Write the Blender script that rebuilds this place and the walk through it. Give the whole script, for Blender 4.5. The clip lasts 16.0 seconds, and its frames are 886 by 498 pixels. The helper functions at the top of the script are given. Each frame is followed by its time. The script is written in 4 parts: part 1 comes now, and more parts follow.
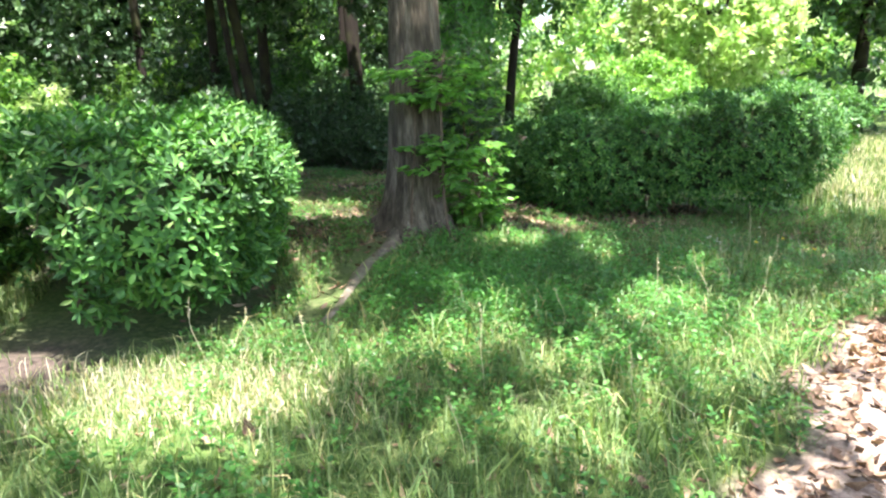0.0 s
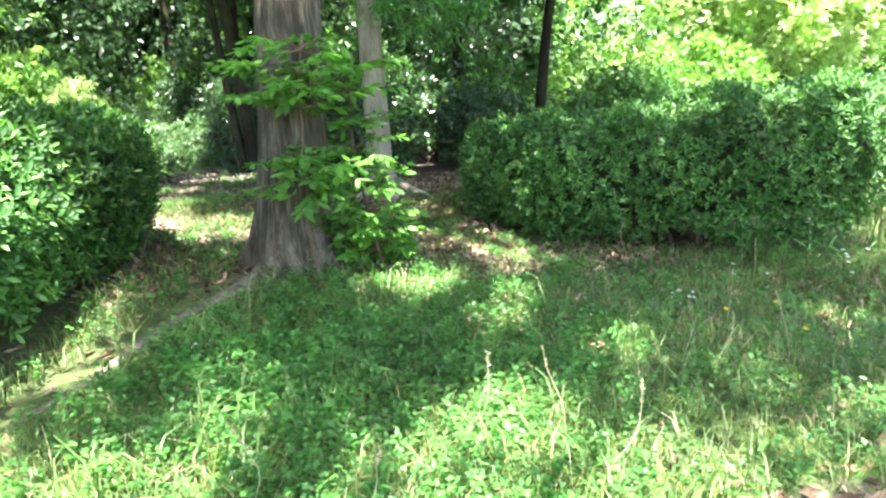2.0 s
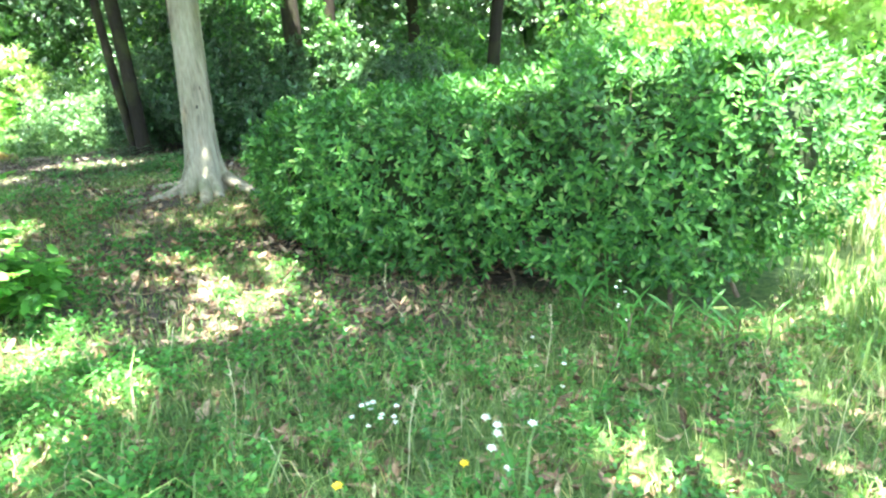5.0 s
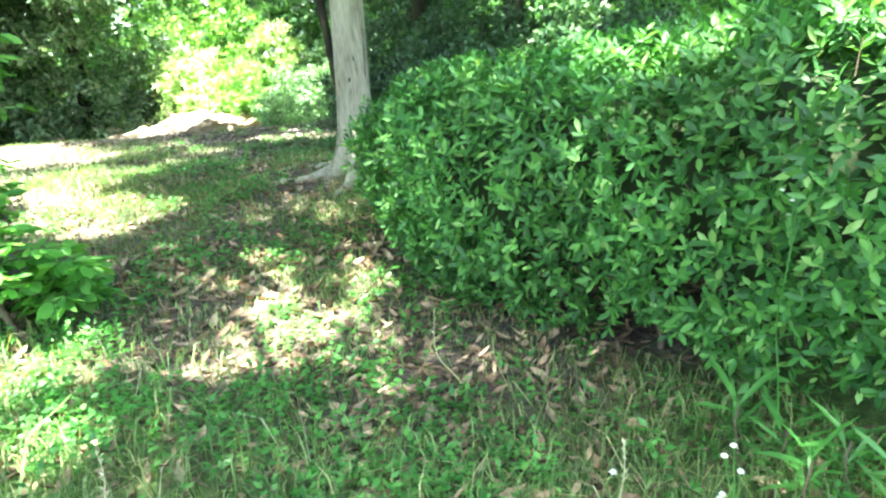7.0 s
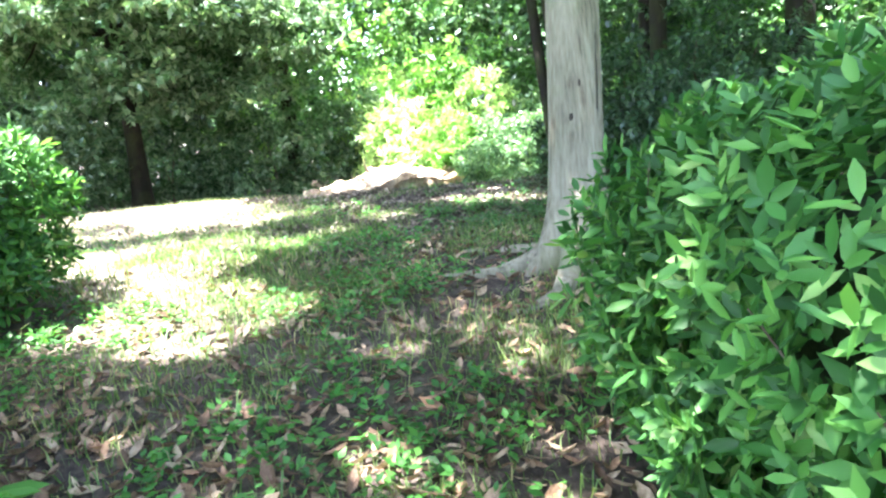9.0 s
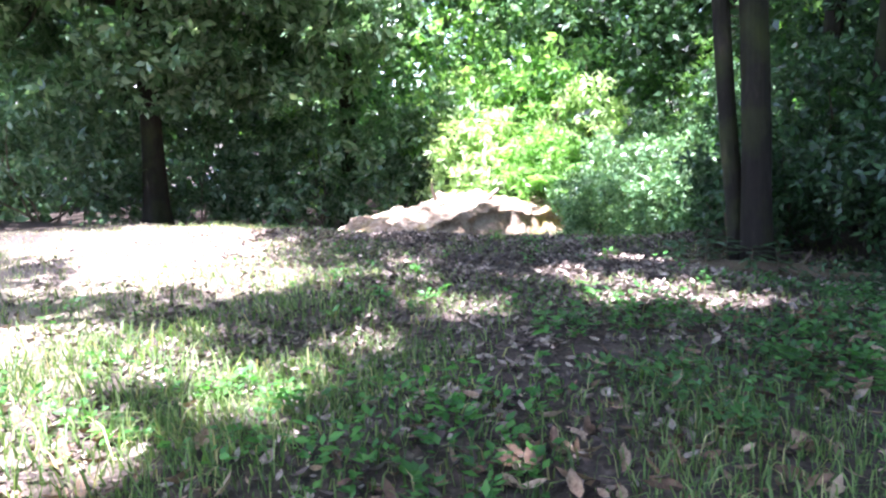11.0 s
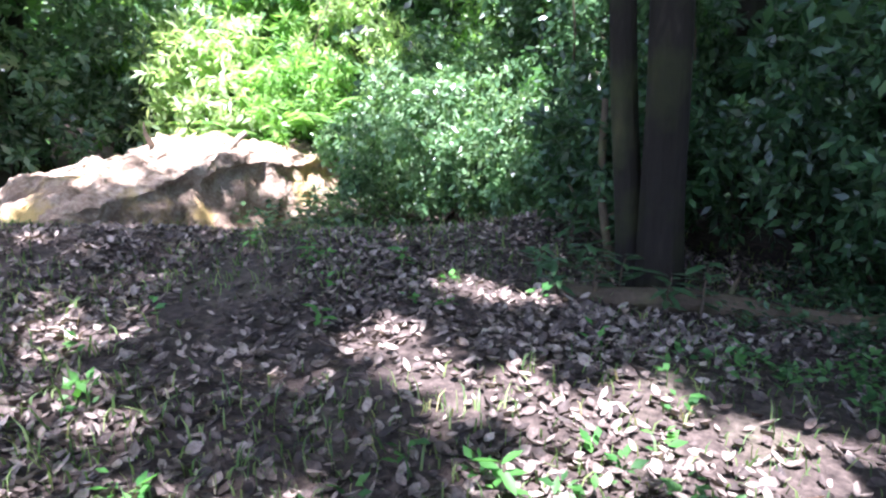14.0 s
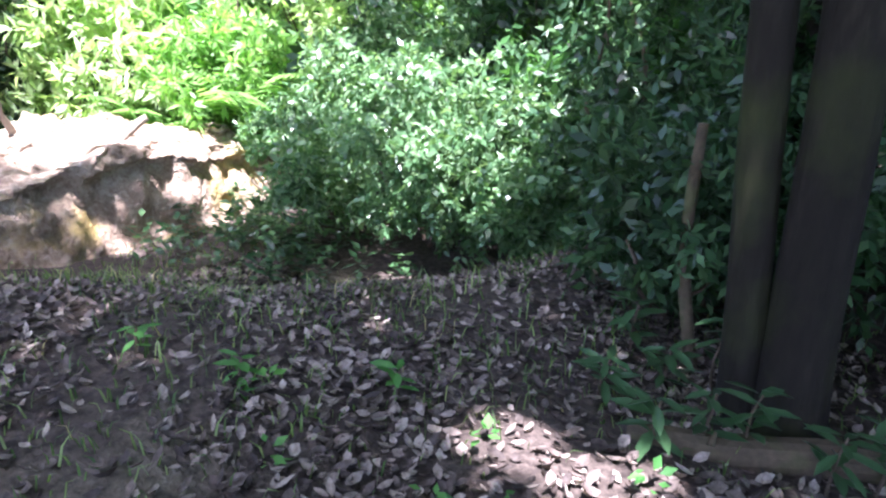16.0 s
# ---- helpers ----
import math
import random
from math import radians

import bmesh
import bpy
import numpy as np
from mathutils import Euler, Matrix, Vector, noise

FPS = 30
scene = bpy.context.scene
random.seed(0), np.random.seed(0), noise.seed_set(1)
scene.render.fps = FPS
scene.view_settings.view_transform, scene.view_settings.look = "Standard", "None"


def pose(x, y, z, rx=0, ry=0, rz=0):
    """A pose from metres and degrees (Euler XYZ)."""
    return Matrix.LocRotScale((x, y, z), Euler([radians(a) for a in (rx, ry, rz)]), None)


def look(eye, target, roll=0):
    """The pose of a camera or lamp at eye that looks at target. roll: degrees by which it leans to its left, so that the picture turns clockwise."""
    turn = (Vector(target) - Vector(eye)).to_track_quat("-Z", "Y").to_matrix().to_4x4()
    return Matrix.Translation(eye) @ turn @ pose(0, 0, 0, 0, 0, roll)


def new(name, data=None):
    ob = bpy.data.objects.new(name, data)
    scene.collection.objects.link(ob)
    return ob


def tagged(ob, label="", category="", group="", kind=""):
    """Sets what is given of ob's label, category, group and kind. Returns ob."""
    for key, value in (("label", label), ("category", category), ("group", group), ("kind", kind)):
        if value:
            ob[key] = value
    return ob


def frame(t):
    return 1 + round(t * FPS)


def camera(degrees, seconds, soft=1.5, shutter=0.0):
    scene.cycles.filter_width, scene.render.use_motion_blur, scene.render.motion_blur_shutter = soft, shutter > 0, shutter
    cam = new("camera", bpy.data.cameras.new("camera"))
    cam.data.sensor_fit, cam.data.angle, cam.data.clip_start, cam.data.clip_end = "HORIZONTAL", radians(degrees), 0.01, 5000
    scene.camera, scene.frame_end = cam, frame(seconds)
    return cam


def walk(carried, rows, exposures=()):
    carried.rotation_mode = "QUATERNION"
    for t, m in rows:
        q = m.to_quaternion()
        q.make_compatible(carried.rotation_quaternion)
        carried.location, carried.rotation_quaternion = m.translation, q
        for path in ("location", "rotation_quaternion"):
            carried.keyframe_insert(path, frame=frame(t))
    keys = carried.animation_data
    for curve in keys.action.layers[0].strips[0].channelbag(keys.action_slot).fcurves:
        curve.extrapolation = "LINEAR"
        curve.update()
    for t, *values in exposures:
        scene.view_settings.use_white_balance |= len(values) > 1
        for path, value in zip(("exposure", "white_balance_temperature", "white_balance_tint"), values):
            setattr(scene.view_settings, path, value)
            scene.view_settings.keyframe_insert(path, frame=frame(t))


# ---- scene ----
cam = camera(67.2, 16.0, soft=2.35)
PATH = [
    (0, (0.248, -0.232, 1.497), (0.178, 1.714, 1.039), -3.1),
    (0.5, (0.647, 0.273, 1.48), (0.422, 2.193, 0.969), -3.9),
    (1, (1.132, 0.668, 1.485), (0.795, 2.593, 1.061), -4.2),
    (1.5, (1.494, 1.169, 1.462), (1.105, 3.074, 0.993), -3.1),
    (2, (1.928, 1.587, 1.47), (1.563, 3.495, 0.995), -3.4),
    (2.5, (2.261, 2.016, 1.451), (1.798, 3.91, 1.004), -4.2),
    (3, (2.649, 2.455, 1.414), (2.17, 4.352, 1.001), -3.9),
    (3.5, (2.977, 2.929, 1.369), (2.563, 4.836, 0.934), -3.2),
    (6, (4.199, 4.967, 1.286), (3.442, 6.719, 0.686), -3.4),
    (6.5, (4.273, 5.417, 1.249), (3.335, 7.082, 0.659), -3.4),
    (7, (4.127, 5.701, 1.21), (2.902, 7.172, 0.631), -5.3),
    (7.5, (3.835, 6.037, 1.155), (2.483, 7.405, 0.606), -5.4),
    (8, (3.445, 6.468, 1.117), (1.931, 7.688, 0.65), -6.4),
    (8.5, (2.814, 7.015, 1.042), (1.24, 8.169, 0.605), -6.6),
    (9, (2.352, 7.342, 1.049), (0.696, 8.4, 0.678), -6.6),
    (11.5, (-0.937, 9.008, 1.128), (-2.693, 9.912, 0.813), -2.2),
    (12, (-1.296, 9.16, 1.109), (-2.941, 10.249, 0.778), -1.9),
    (12.5, (-1.628, 9.366, 1.161), (-3.277, 10.449, 0.836), -2.6),
    (13, (-1.943, 9.515, 1.165), (-3.554, 10.649, 0.819), -2.5),
    (13.5, (-2.183, 9.779, 1.177), (-3.5, 11.202, 0.689), 0.8),
    (14, (-2.481, 10.029, 1.255), (-3.735, 11.476, 0.68), 0.6),
    (14.5, (-2.856, 10.192, 1.293), (-4.143, 11.631, 0.772), 1.5),
    (15, (-3.14, 10.487, 1.316), (-4.478, 11.881, 0.802), 0.8),
    (15.5, (-3.427, 10.706, 1.305), (-4.768, 12.09, 0.773), 0.3),
    (16, (-3.688, 10.922, 1.304), (-4.737, 12.494, 0.649), 4.0),
]

SUN_TO = Vector((0.14, -0.3, 0.94)).normalized()
EXPO = [(0.0, 2.56, 6500, 17), (2.0, 3.14, 6500, 15), (3.5, 3.78, 6500, 12), (6.0, 3.98, 6500, -6), (8.0, 3.95, 6350, 5), (9.0, 3.9, 6050, 13), (11.5, 3.02, 5600, 29), (14.0, 2.84, 5600, 29), (16.0, 3.0, 5600, 30)]
walk(cam, [(t, look(eye, target, roll)) for t, eye, target, roll in PATH], EXPO)

# ---- daylight ----
world = bpy.data.worlds.new("sky")
scene.world = world
world.use_nodes = True
wn = world.node_tree.nodes
sky = wn.new("ShaderNodeTexSky")
sky.sky_type, sky.sun_disc = "NISHITA", False
sky.sun_elevation = math.asin(SUN_TO.z)
sky.sun_rotation = math.atan2(SUN_TO.x, SUN_TO.y)
sky.air_density, sky.dust_density = 1.2, 2.5
wn["Background"].inputs["Strength"].default_value = 0.128
world.node_tree.links.new(sky.outputs[0], wn["Background"].inputs["Color"])
sun = new("sun", bpy.data.lights.new("sun", "SUN"))
sun.data.energy, sun.data.angle, sun.data.color = 5.0, radians(0.6), (1.0, 0.965, 0.9)
sun.matrix_world = look(SUN_TO * 50, (0, 0, 0))


# ---- materials ----
def shader(name):
    m = bpy.data.materials.new(name)
    m.use_nodes = True
    t = m.node_tree
    return m, t.nodes, t.links, t.nodes["Principled BSDF"]


def ramp(nodes, stops):
    r = nodes.new("ShaderNodeValToRGB")
    e = r.color_ramp.elements
    while len(e) < len(stops):
        e.new(0.5)
    for k, (p, c) in zip(e, stops):
        k.position, k.color = p, (*c, 1)
    return r


def noise_at(nodes, links, scale, detail=4.0, stretch=None, rough=0.55):
    tc = nodes.new("ShaderNodeTexCoord")
    n = nodes.new("ShaderNodeTexNoise")
    n.inputs["Scale"].default_value, n.inputs["Detail"].default_value = scale, detail
    n.inputs["Roughness"].default_value = rough
    if stretch:
        mp = nodes.new("ShaderNodeMapping")
        mp.inputs["Scale"].default_value = stretch
        links.new(tc.outputs["Object"], mp.inputs[0])
        links.new(mp.outputs[0], n.inputs["Vector"])
    else:
        links.new(tc.outputs["Object"], n.inputs["Vector"])
    return n


def leaf_mat(name, dark, mid, light, gloss=0.4, glow=0.35, rare=None, mottle=0.0):
    """A leaf surface: colour varies leaf by leaf and over broad patches; part of the light passes through the blade."""
    m, n, l, p = shader(name)
    geo = n.new("ShaderNodeNewGeometry")
    stops = [(0.0, dark), (0.45, mid), (0.93 if rare else 1.0, light)]
    if rare:
        stops.append((0.985, rare))
    r = ramp(n, stops)
    l.new(geo.outputs["Random Per Island"], r.inputs[0])
    big = noise_at(n, l, 1.3, 2)
    hsv = n.new("ShaderNodeHueSaturation")
    mr = n.new("ShaderNodeMapRange")
    mr.inputs["From Min"].default_value, mr.inputs["From Max"].default_value = 0.3, 0.7
    mr.inputs["To Min"].default_value, mr.inputs["To Max"].default_value = 0.72, 1.3
    l.new(big.outputs[0], mr.inputs["Value"])
    l.new(mr.outputs[0], hsv.inputs["Value"])
    colour = r.outputs[0]
    if mottle:
        spots = noise_at(n, l, 55, 4, None, 0.7)
        shade = ramp(n, [(0.35, (0.35, 0.3, 0.27)), (0.6, (1.0, 1.0, 1.0))])
        l.new(spots.outputs[0], shade.inputs[0])
        mul = n.new("ShaderNodeMixRGB")
        mul.blend_type = "MULTIPLY"
        mul.inputs[0].default_value = mottle
        l.new(colour, mul.inputs[1])
        l.new(shade.outputs[0], mul.inputs[2])
        colour = mul.outputs[0]
        bp = n.new("ShaderNodeBump")
        bp.inputs["Strength"].default_value, bp.inputs["Distance"].default_value = 0.6, 0.006
        l.new(spots.outputs[0], bp.inputs["Height"])
        l.new(bp.outputs[0], p.inputs["Normal"])
    l.new(colour, hsv.inputs["Color"])
    l.new(hsv.outputs[0], p.inputs["Base Color"])
    p.inputs["Roughness"].default_value = gloss
    p.inputs["Specular IOR Level"].default_value = 0.45
    tr = n.new("ShaderNodeBsdfTranslucent")
    bright = n.new("ShaderNodeMixRGB")
    bright.blend_type = "MULTIPLY"
    bright.inputs[0].default_value = 1.0
    bright.inputs[2].default_value = (1.45, 1.55, 0.8, 1)
    l.new(hsv.outputs[0], bright.inputs[1])
    l.new(bright.outputs[0], tr.inputs["Color"])
    mix = n.new("ShaderNodeMixShader")
    mix.inputs[0].default_value = glow
    l.new(p.outputs[0], mix.inputs[1])
    l.new(tr.outputs[0], mix.inputs[2])
    l.new(mix.outputs[0], n["Material Output"].inputs["Surface"])
    return m


def rough_mat(name, stops, scale, rough=0.9, bump=0.3, stretch=None, fine=60.0, dist=0.02, patch=None):
    """Bark, soil, wood: two scales of noise in colour and relief, with optional lichen or moss patches."""
    m, n, l, p = shader(name)
    a = noise_at(n, l, scale, 6, stretch, 0.65)
    b = noise_at(n, l, fine, 3, stretch)
    add = n.new("ShaderNodeMath")
    add.operation = "MULTIPLY_ADD"
    add.inputs[1].default_value = 0.35
    l.new(b.outputs[0], add.inputs[0])
    sub = n.new("ShaderNodeMath")
    sub.operation = "MULTIPLY"
    sub.inputs[1].default_value = 0.66
    l.new(a.outputs[0], sub.inputs[0])
    l.new(sub.outputs[0], add.inputs[2])
    r = ramp(n, stops)
    l.new(add.outputs[0], r.inputs[0])
    out = r.outputs[0]
    if patch:
        colour, pscale, lo, hi = patch
        c = noise_at(n, l, pscale, 5)
        mr = n.new("ShaderNodeMapRange")
        mr.inputs["From Min"].default_value, mr.inputs["From Max"].default_value = lo, hi
        l.new(c.outputs[0], mr.inputs["Value"])
        mx = n.new("ShaderNodeMixRGB")
        mx.inputs[2].default_value = (*colour, 1)
        l.new(mr.outputs[0], mx.inputs[0])
        l.new(out, mx.inputs[1])
        out = mx.outputs[0]
    l.new(out, p.inputs["Base Color"])
    p.inputs["Roughness"].default_value = rough
    p.inputs["Specular IOR Level"].default_value = 0.25
    bp = n.new("ShaderNodeBump")
    bp.inputs["Strength"].default_value, bp.inputs["Distance"].default_value = bump, dist
    l.new(add.outputs[0], bp.inputs["Height"])
    l.new(bp.outputs[0], p.inputs["Normal"])
    return m


HEDGE = leaf_mat("hedge_leaf", (0.018, 0.066, 0.015), (0.042, 0.14, 0.028), (0.1, 0.245, 0.046), 0.55, 0.3, (0.2, 0.32, 0.1))
# near-black tone for the shade within the hedges
HEDGE_SHADE = rough_mat("hedge_inner_shade", [(0.3, (0.012, 0.022, 0.008)), (0.7, (0.035, 0.05, 0.02))], 9, 0.9, 0.6)
TWIG = rough_mat("twig", [(0.3, (0.05, 0.036, 0.025)), (0.7, (0.16, 0.12, 0.085))], 14, 0.9, 0.4)
DARK_LEAF = leaf_mat("dark_evergreen_leaf", (0.017, 0.045, 0.018), (0.037, 0.09, 0.035), (0.088, 0.16, 0.068), 0.3, 0.25)
# glossy leaf whose pale tones also carry the white glints
GLINT_LEAF = leaf_mat("glint_toned_evergreen_leaf", (0.045, 0.09, 0.045), (0.1, 0.18, 0.095), (0.24, 0.32, 0.22), 0.24, 0.35)
MID_LEAF = leaf_mat("woodland_leaf", (0.028, 0.08, 0.026), (0.058, 0.15, 0.043), (0.115, 0.25, 0.075), 0.4, 0.4)
# the next two greens hold the lightness of sunlit foliage in their colour
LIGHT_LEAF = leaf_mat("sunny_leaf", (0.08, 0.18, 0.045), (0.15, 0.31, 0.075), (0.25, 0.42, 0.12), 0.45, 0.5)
YELLOW_LEAF = leaf_mat("sun_paled_yellow_leaf", (0.2, 0.31, 0.11), (0.34, 0.47, 0.21), (0.5, 0.6, 0.36), 0.45, 0.5)
# grey of the shrub; on the far woods it doubles as painted haze
GREY_LEAF = leaf_mat("grey_shrub_and_haze_leaf", (0.045, 0.105, 0.04), (0.095, 0.19, 0.08), (0.22, 0.33, 0.17), 0.33, 0.35)
SPROUT_LEAF = leaf_mat("sapling_leaf", (0.035, 0.12, 0.028), (0.06, 0.19, 0.042), (0.11, 0.28, 0.06), 0.45, 0.45)
# lighter copy of the leaf above: the look of sunlit blades is in its colour
SAPLING_LEAF = leaf_mat("sunlit_young_leaf", (0.06, 0.18, 0.035), (0.11, 0.28, 0.055), (0.19, 0.4, 0.09), 0.5, 0.5)
GRASS = leaf_mat("grass_blade", (0.045, 0.095, 0.025), (0.105, 0.18, 0.05), (0.21, 0.275, 0.1), 0.55, 0.35, (0.42, 0.36, 0.18))
STRAW = leaf_mat("dry_grass", (0.26, 0.235, 0.14), (0.42, 0.385, 0.25), (0.58, 0.54, 0.39), 0.7, 0.3)
LITTER = leaf_mat("dead_leaf", (0.08, 0.045, 0.028), (0.22, 0.135, 0.083), (0.46, 0.34, 0.235), 0.75, 0.08, None, 0.75)
LITTER_GREY = leaf_mat("weathered_dead_leaf", (0.04, 0.029, 0.023), (0.125, 0.095, 0.077), (0.42, 0.35, 0.29), 0.75, 0.05, None, 0.75)
BARK_A = rough_mat("furrowed_bark", [(0.36, (0.02, 0.017, 0.012)), (0.5, (0.072, 0.061, 0.044)), (0.66, (0.19, 0.168, 0.128))], 9, 0.95, 1.0,
                   (1, 1, 0.14), 45, 0.05)
BARK_B = rough_mat("smooth_grey_bark", [(0.34, (0.085, 0.072, 0.05)), (0.48, (0.2, 0.178, 0.13)), (0.72, (0.34, 0.31, 0.24))], 8, 0.85, 0.4,
                   (1.2, 1.2, 0.2), 45, 0.012, ((0.16, 0.17, 0.09), 2.3, 0.56, 0.7))
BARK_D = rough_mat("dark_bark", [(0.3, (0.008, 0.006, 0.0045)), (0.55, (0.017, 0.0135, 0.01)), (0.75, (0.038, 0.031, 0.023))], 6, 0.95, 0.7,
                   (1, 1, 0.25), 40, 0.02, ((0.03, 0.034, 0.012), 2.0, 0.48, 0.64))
DEADWOOD = rough_mat("weathered_wood", [(0.3, (0.16, 0.12, 0.085)), (0.7, (0.42, 0.35, 0.27))], 8, 0.9, 0.5, (1, 1, 0.3), 50)
ROOTWOOD = rough_mat("weathered_root", [(0.3, (0.05, 0.042, 0.03)), (0.5, (0.13, 0.112, 0.085)), (0.7, (0.28, 0.25, 0.2))], 6, 0.95, 0.9, None, 40, 0.03, ((0.06, 0.09, 0.03), 3.2, 0.5, 0.66))
LOGWOOD = rough_mat("mossy_wood", [(0.3, (0.045, 0.032, 0.02)), (0.7, (0.14, 0.105, 0.068))], 7, 0.9, 0.6, None, 45, 0.02, ((0.08, 0.1, 0.03), 3.0, 0.5, 0.68))
MOUND = rough_mat("clay_mound", [(0.3, (0.1, 0.066, 0.044)), (0.5, (0.28, 0.21, 0.15)), (0.7, (0.5, 0.42, 0.33))], 5, 0.95, 1.0, None, 28, 0.08,
                  ((0.42, 0.31, 0.12), 2.1, 0.55, 0.68))
PETAL_W = leaf_mat("white_petal", (0.6, 0.6, 0.66), (0.75, 0.75, 0.8), (0.85, 0.85, 0.88), 0.6, 0.3)
PETAL_Y = leaf_mat("yellow_petal", (0.7, 0.45, 0.02), (0.8, 0.55, 0.03), (0.85, 0.62, 0.05), 0.6, 0.3)


def ground_mat():
    m, n, l, p = shader("woodland_ground")
    a = noise_at(n, l, 1.1, 6)
    b = noise_at(n, l, 22, 5, None, 0.7)
    soil = ramp(n, [(0.3, (0.024, 0.018, 0.015)), (0.5, (0.065, 0.05, 0.041)), (0.72, (0.14, 0.11, 0.09))])
    l.new(b.outputs[0], soil.inputs[0])
    turf = ramp(n, [(0.3, (0.03, 0.065, 0.018)), (0.55, (0.075, 0.13, 0.03)), (0.75, (0.17, 0.18, 0.07))])
    l.new(b.outputs[0], turf.inputs[0])
    # tan of the track; its lightness also stands for sun burning out the bank
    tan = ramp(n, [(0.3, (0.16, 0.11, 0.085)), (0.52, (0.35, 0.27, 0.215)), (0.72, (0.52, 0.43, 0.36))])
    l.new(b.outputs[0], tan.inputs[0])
    out = soil.outputs[0]
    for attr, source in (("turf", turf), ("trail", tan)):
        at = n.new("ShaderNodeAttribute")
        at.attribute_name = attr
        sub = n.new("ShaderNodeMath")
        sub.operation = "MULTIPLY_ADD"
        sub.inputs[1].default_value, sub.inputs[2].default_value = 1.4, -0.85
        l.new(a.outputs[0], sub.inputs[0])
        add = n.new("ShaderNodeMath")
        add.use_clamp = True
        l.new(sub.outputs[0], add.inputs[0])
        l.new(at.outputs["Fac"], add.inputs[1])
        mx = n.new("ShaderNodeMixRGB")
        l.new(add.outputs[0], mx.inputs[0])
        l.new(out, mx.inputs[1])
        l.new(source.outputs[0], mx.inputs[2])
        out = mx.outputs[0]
    l.new(out, p.inputs["Base Color"])
    p.inputs["Roughness"].default_value = 0.95
    p.inputs["Specular IOR Level"].default_value = 0.2
    bp = n.new("ShaderNodeBump")
    bp.inputs["Strength"].default_value, bp.inputs["Distance"].default_value = 0.7, 0.04
    l.new(b.outputs[0], bp.inputs["Height"])
    l.new(bp.outputs[0], p.inputs["Normal"])
    return m


GROUND = ground_mat()


# ---- the lie of the land ----
def ease(t):
    t = np.clip(t, 0, 1)
    return t * t * (3 - 2 * t)


def land(x, y):
    """Height of the ground: it falls towards the trail, is level under the trees and dips behind the crest before the mound."""
    slope = -0.085 * np.clip(x - 0.2, -2.6, 4.0) * (0.35 + 0.65 * ease((y - 3.5) / 3.5))
    u = -0.55 * (x + 5.5) + 0.83 * (y - 12)
    dip = -0.75 * ease((u - 0.0) / 2.8) * ease((-x - 4.5) / 2.0)
    knoll = 0.13 * np.exp(-((x + 0.45) ** 2 + (y - 10.0) ** 2) / 1.6) + 0.1 * np.exp(-((x + 0.2) ** 2 + (y - 6.5) ** 2) / 1.2)
    bank = 0.11 * np.exp(-((x + 8.0) ** 2 / 5 + (y - 8.7) ** 2 / 3))
    ripple = 0.025 * np.sin(1.9 * x + 0.6) * np.sin(1.6 * y + 1.1) + 0.012 * np.sin(4.3 * x + 2.0 * y)
    hollow = -0.14 * ease((y - 12.1 + 0.2 * (x + 3.7)) / 1.0) * ease((x + 5.2) / 1.0)
    return slope - 0.05 + dip + knoll + bank + ripple + hollow


def trail(x, y):
    """1 on the leaf-strewn dirt track, 0 off it: the track runs from the start towards +x +y."""
    across = 0.732 * (x - 1.18) - 0.682 * (y - 2.15) + 0.14 * np.sin(1.3 * (x + y)) + 0.08 * np.sin(4.1 * (x + y))
    return ease((across + 0.12) / 0.3) * ease((2.9 - across) / 0.5)


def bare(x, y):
    """1 on the bare earth of the bank and the slope below it, painted pale for full sun, 0 off it."""
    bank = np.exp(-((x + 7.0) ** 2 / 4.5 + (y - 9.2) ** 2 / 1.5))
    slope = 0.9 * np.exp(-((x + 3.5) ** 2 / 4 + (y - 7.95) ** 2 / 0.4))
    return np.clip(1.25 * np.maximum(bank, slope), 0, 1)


def litter(x, y):
    """How thickly dead leaves lie, from 0 to 1."""
    wood = ease((y - 0.3 * x - 5.45) / 1.9) * ease((3.9 - x) / 1.6)
    lit_bank = np.exp(-((x + 6.4) ** 2 / 14 + (y - 8.6) ** 2 / 1.6))
    strip = np.exp(-(((x + 1.15) / 0.4) ** 2)) * ease((y - 3.9) / 0.8) * ease((9 - y) / 2)
    den = np.exp(-((x + 2.5) ** 2 / 0.6 + (y - 3.3) ** 2 / 0.35))
    wood = np.maximum(np.maximum(wood, 0.35 * strip), den)
    return np.clip(np.maximum(wood * (1 - 0.75 * lit_bank), 0.9 * trail(x, y)), 0, 1)


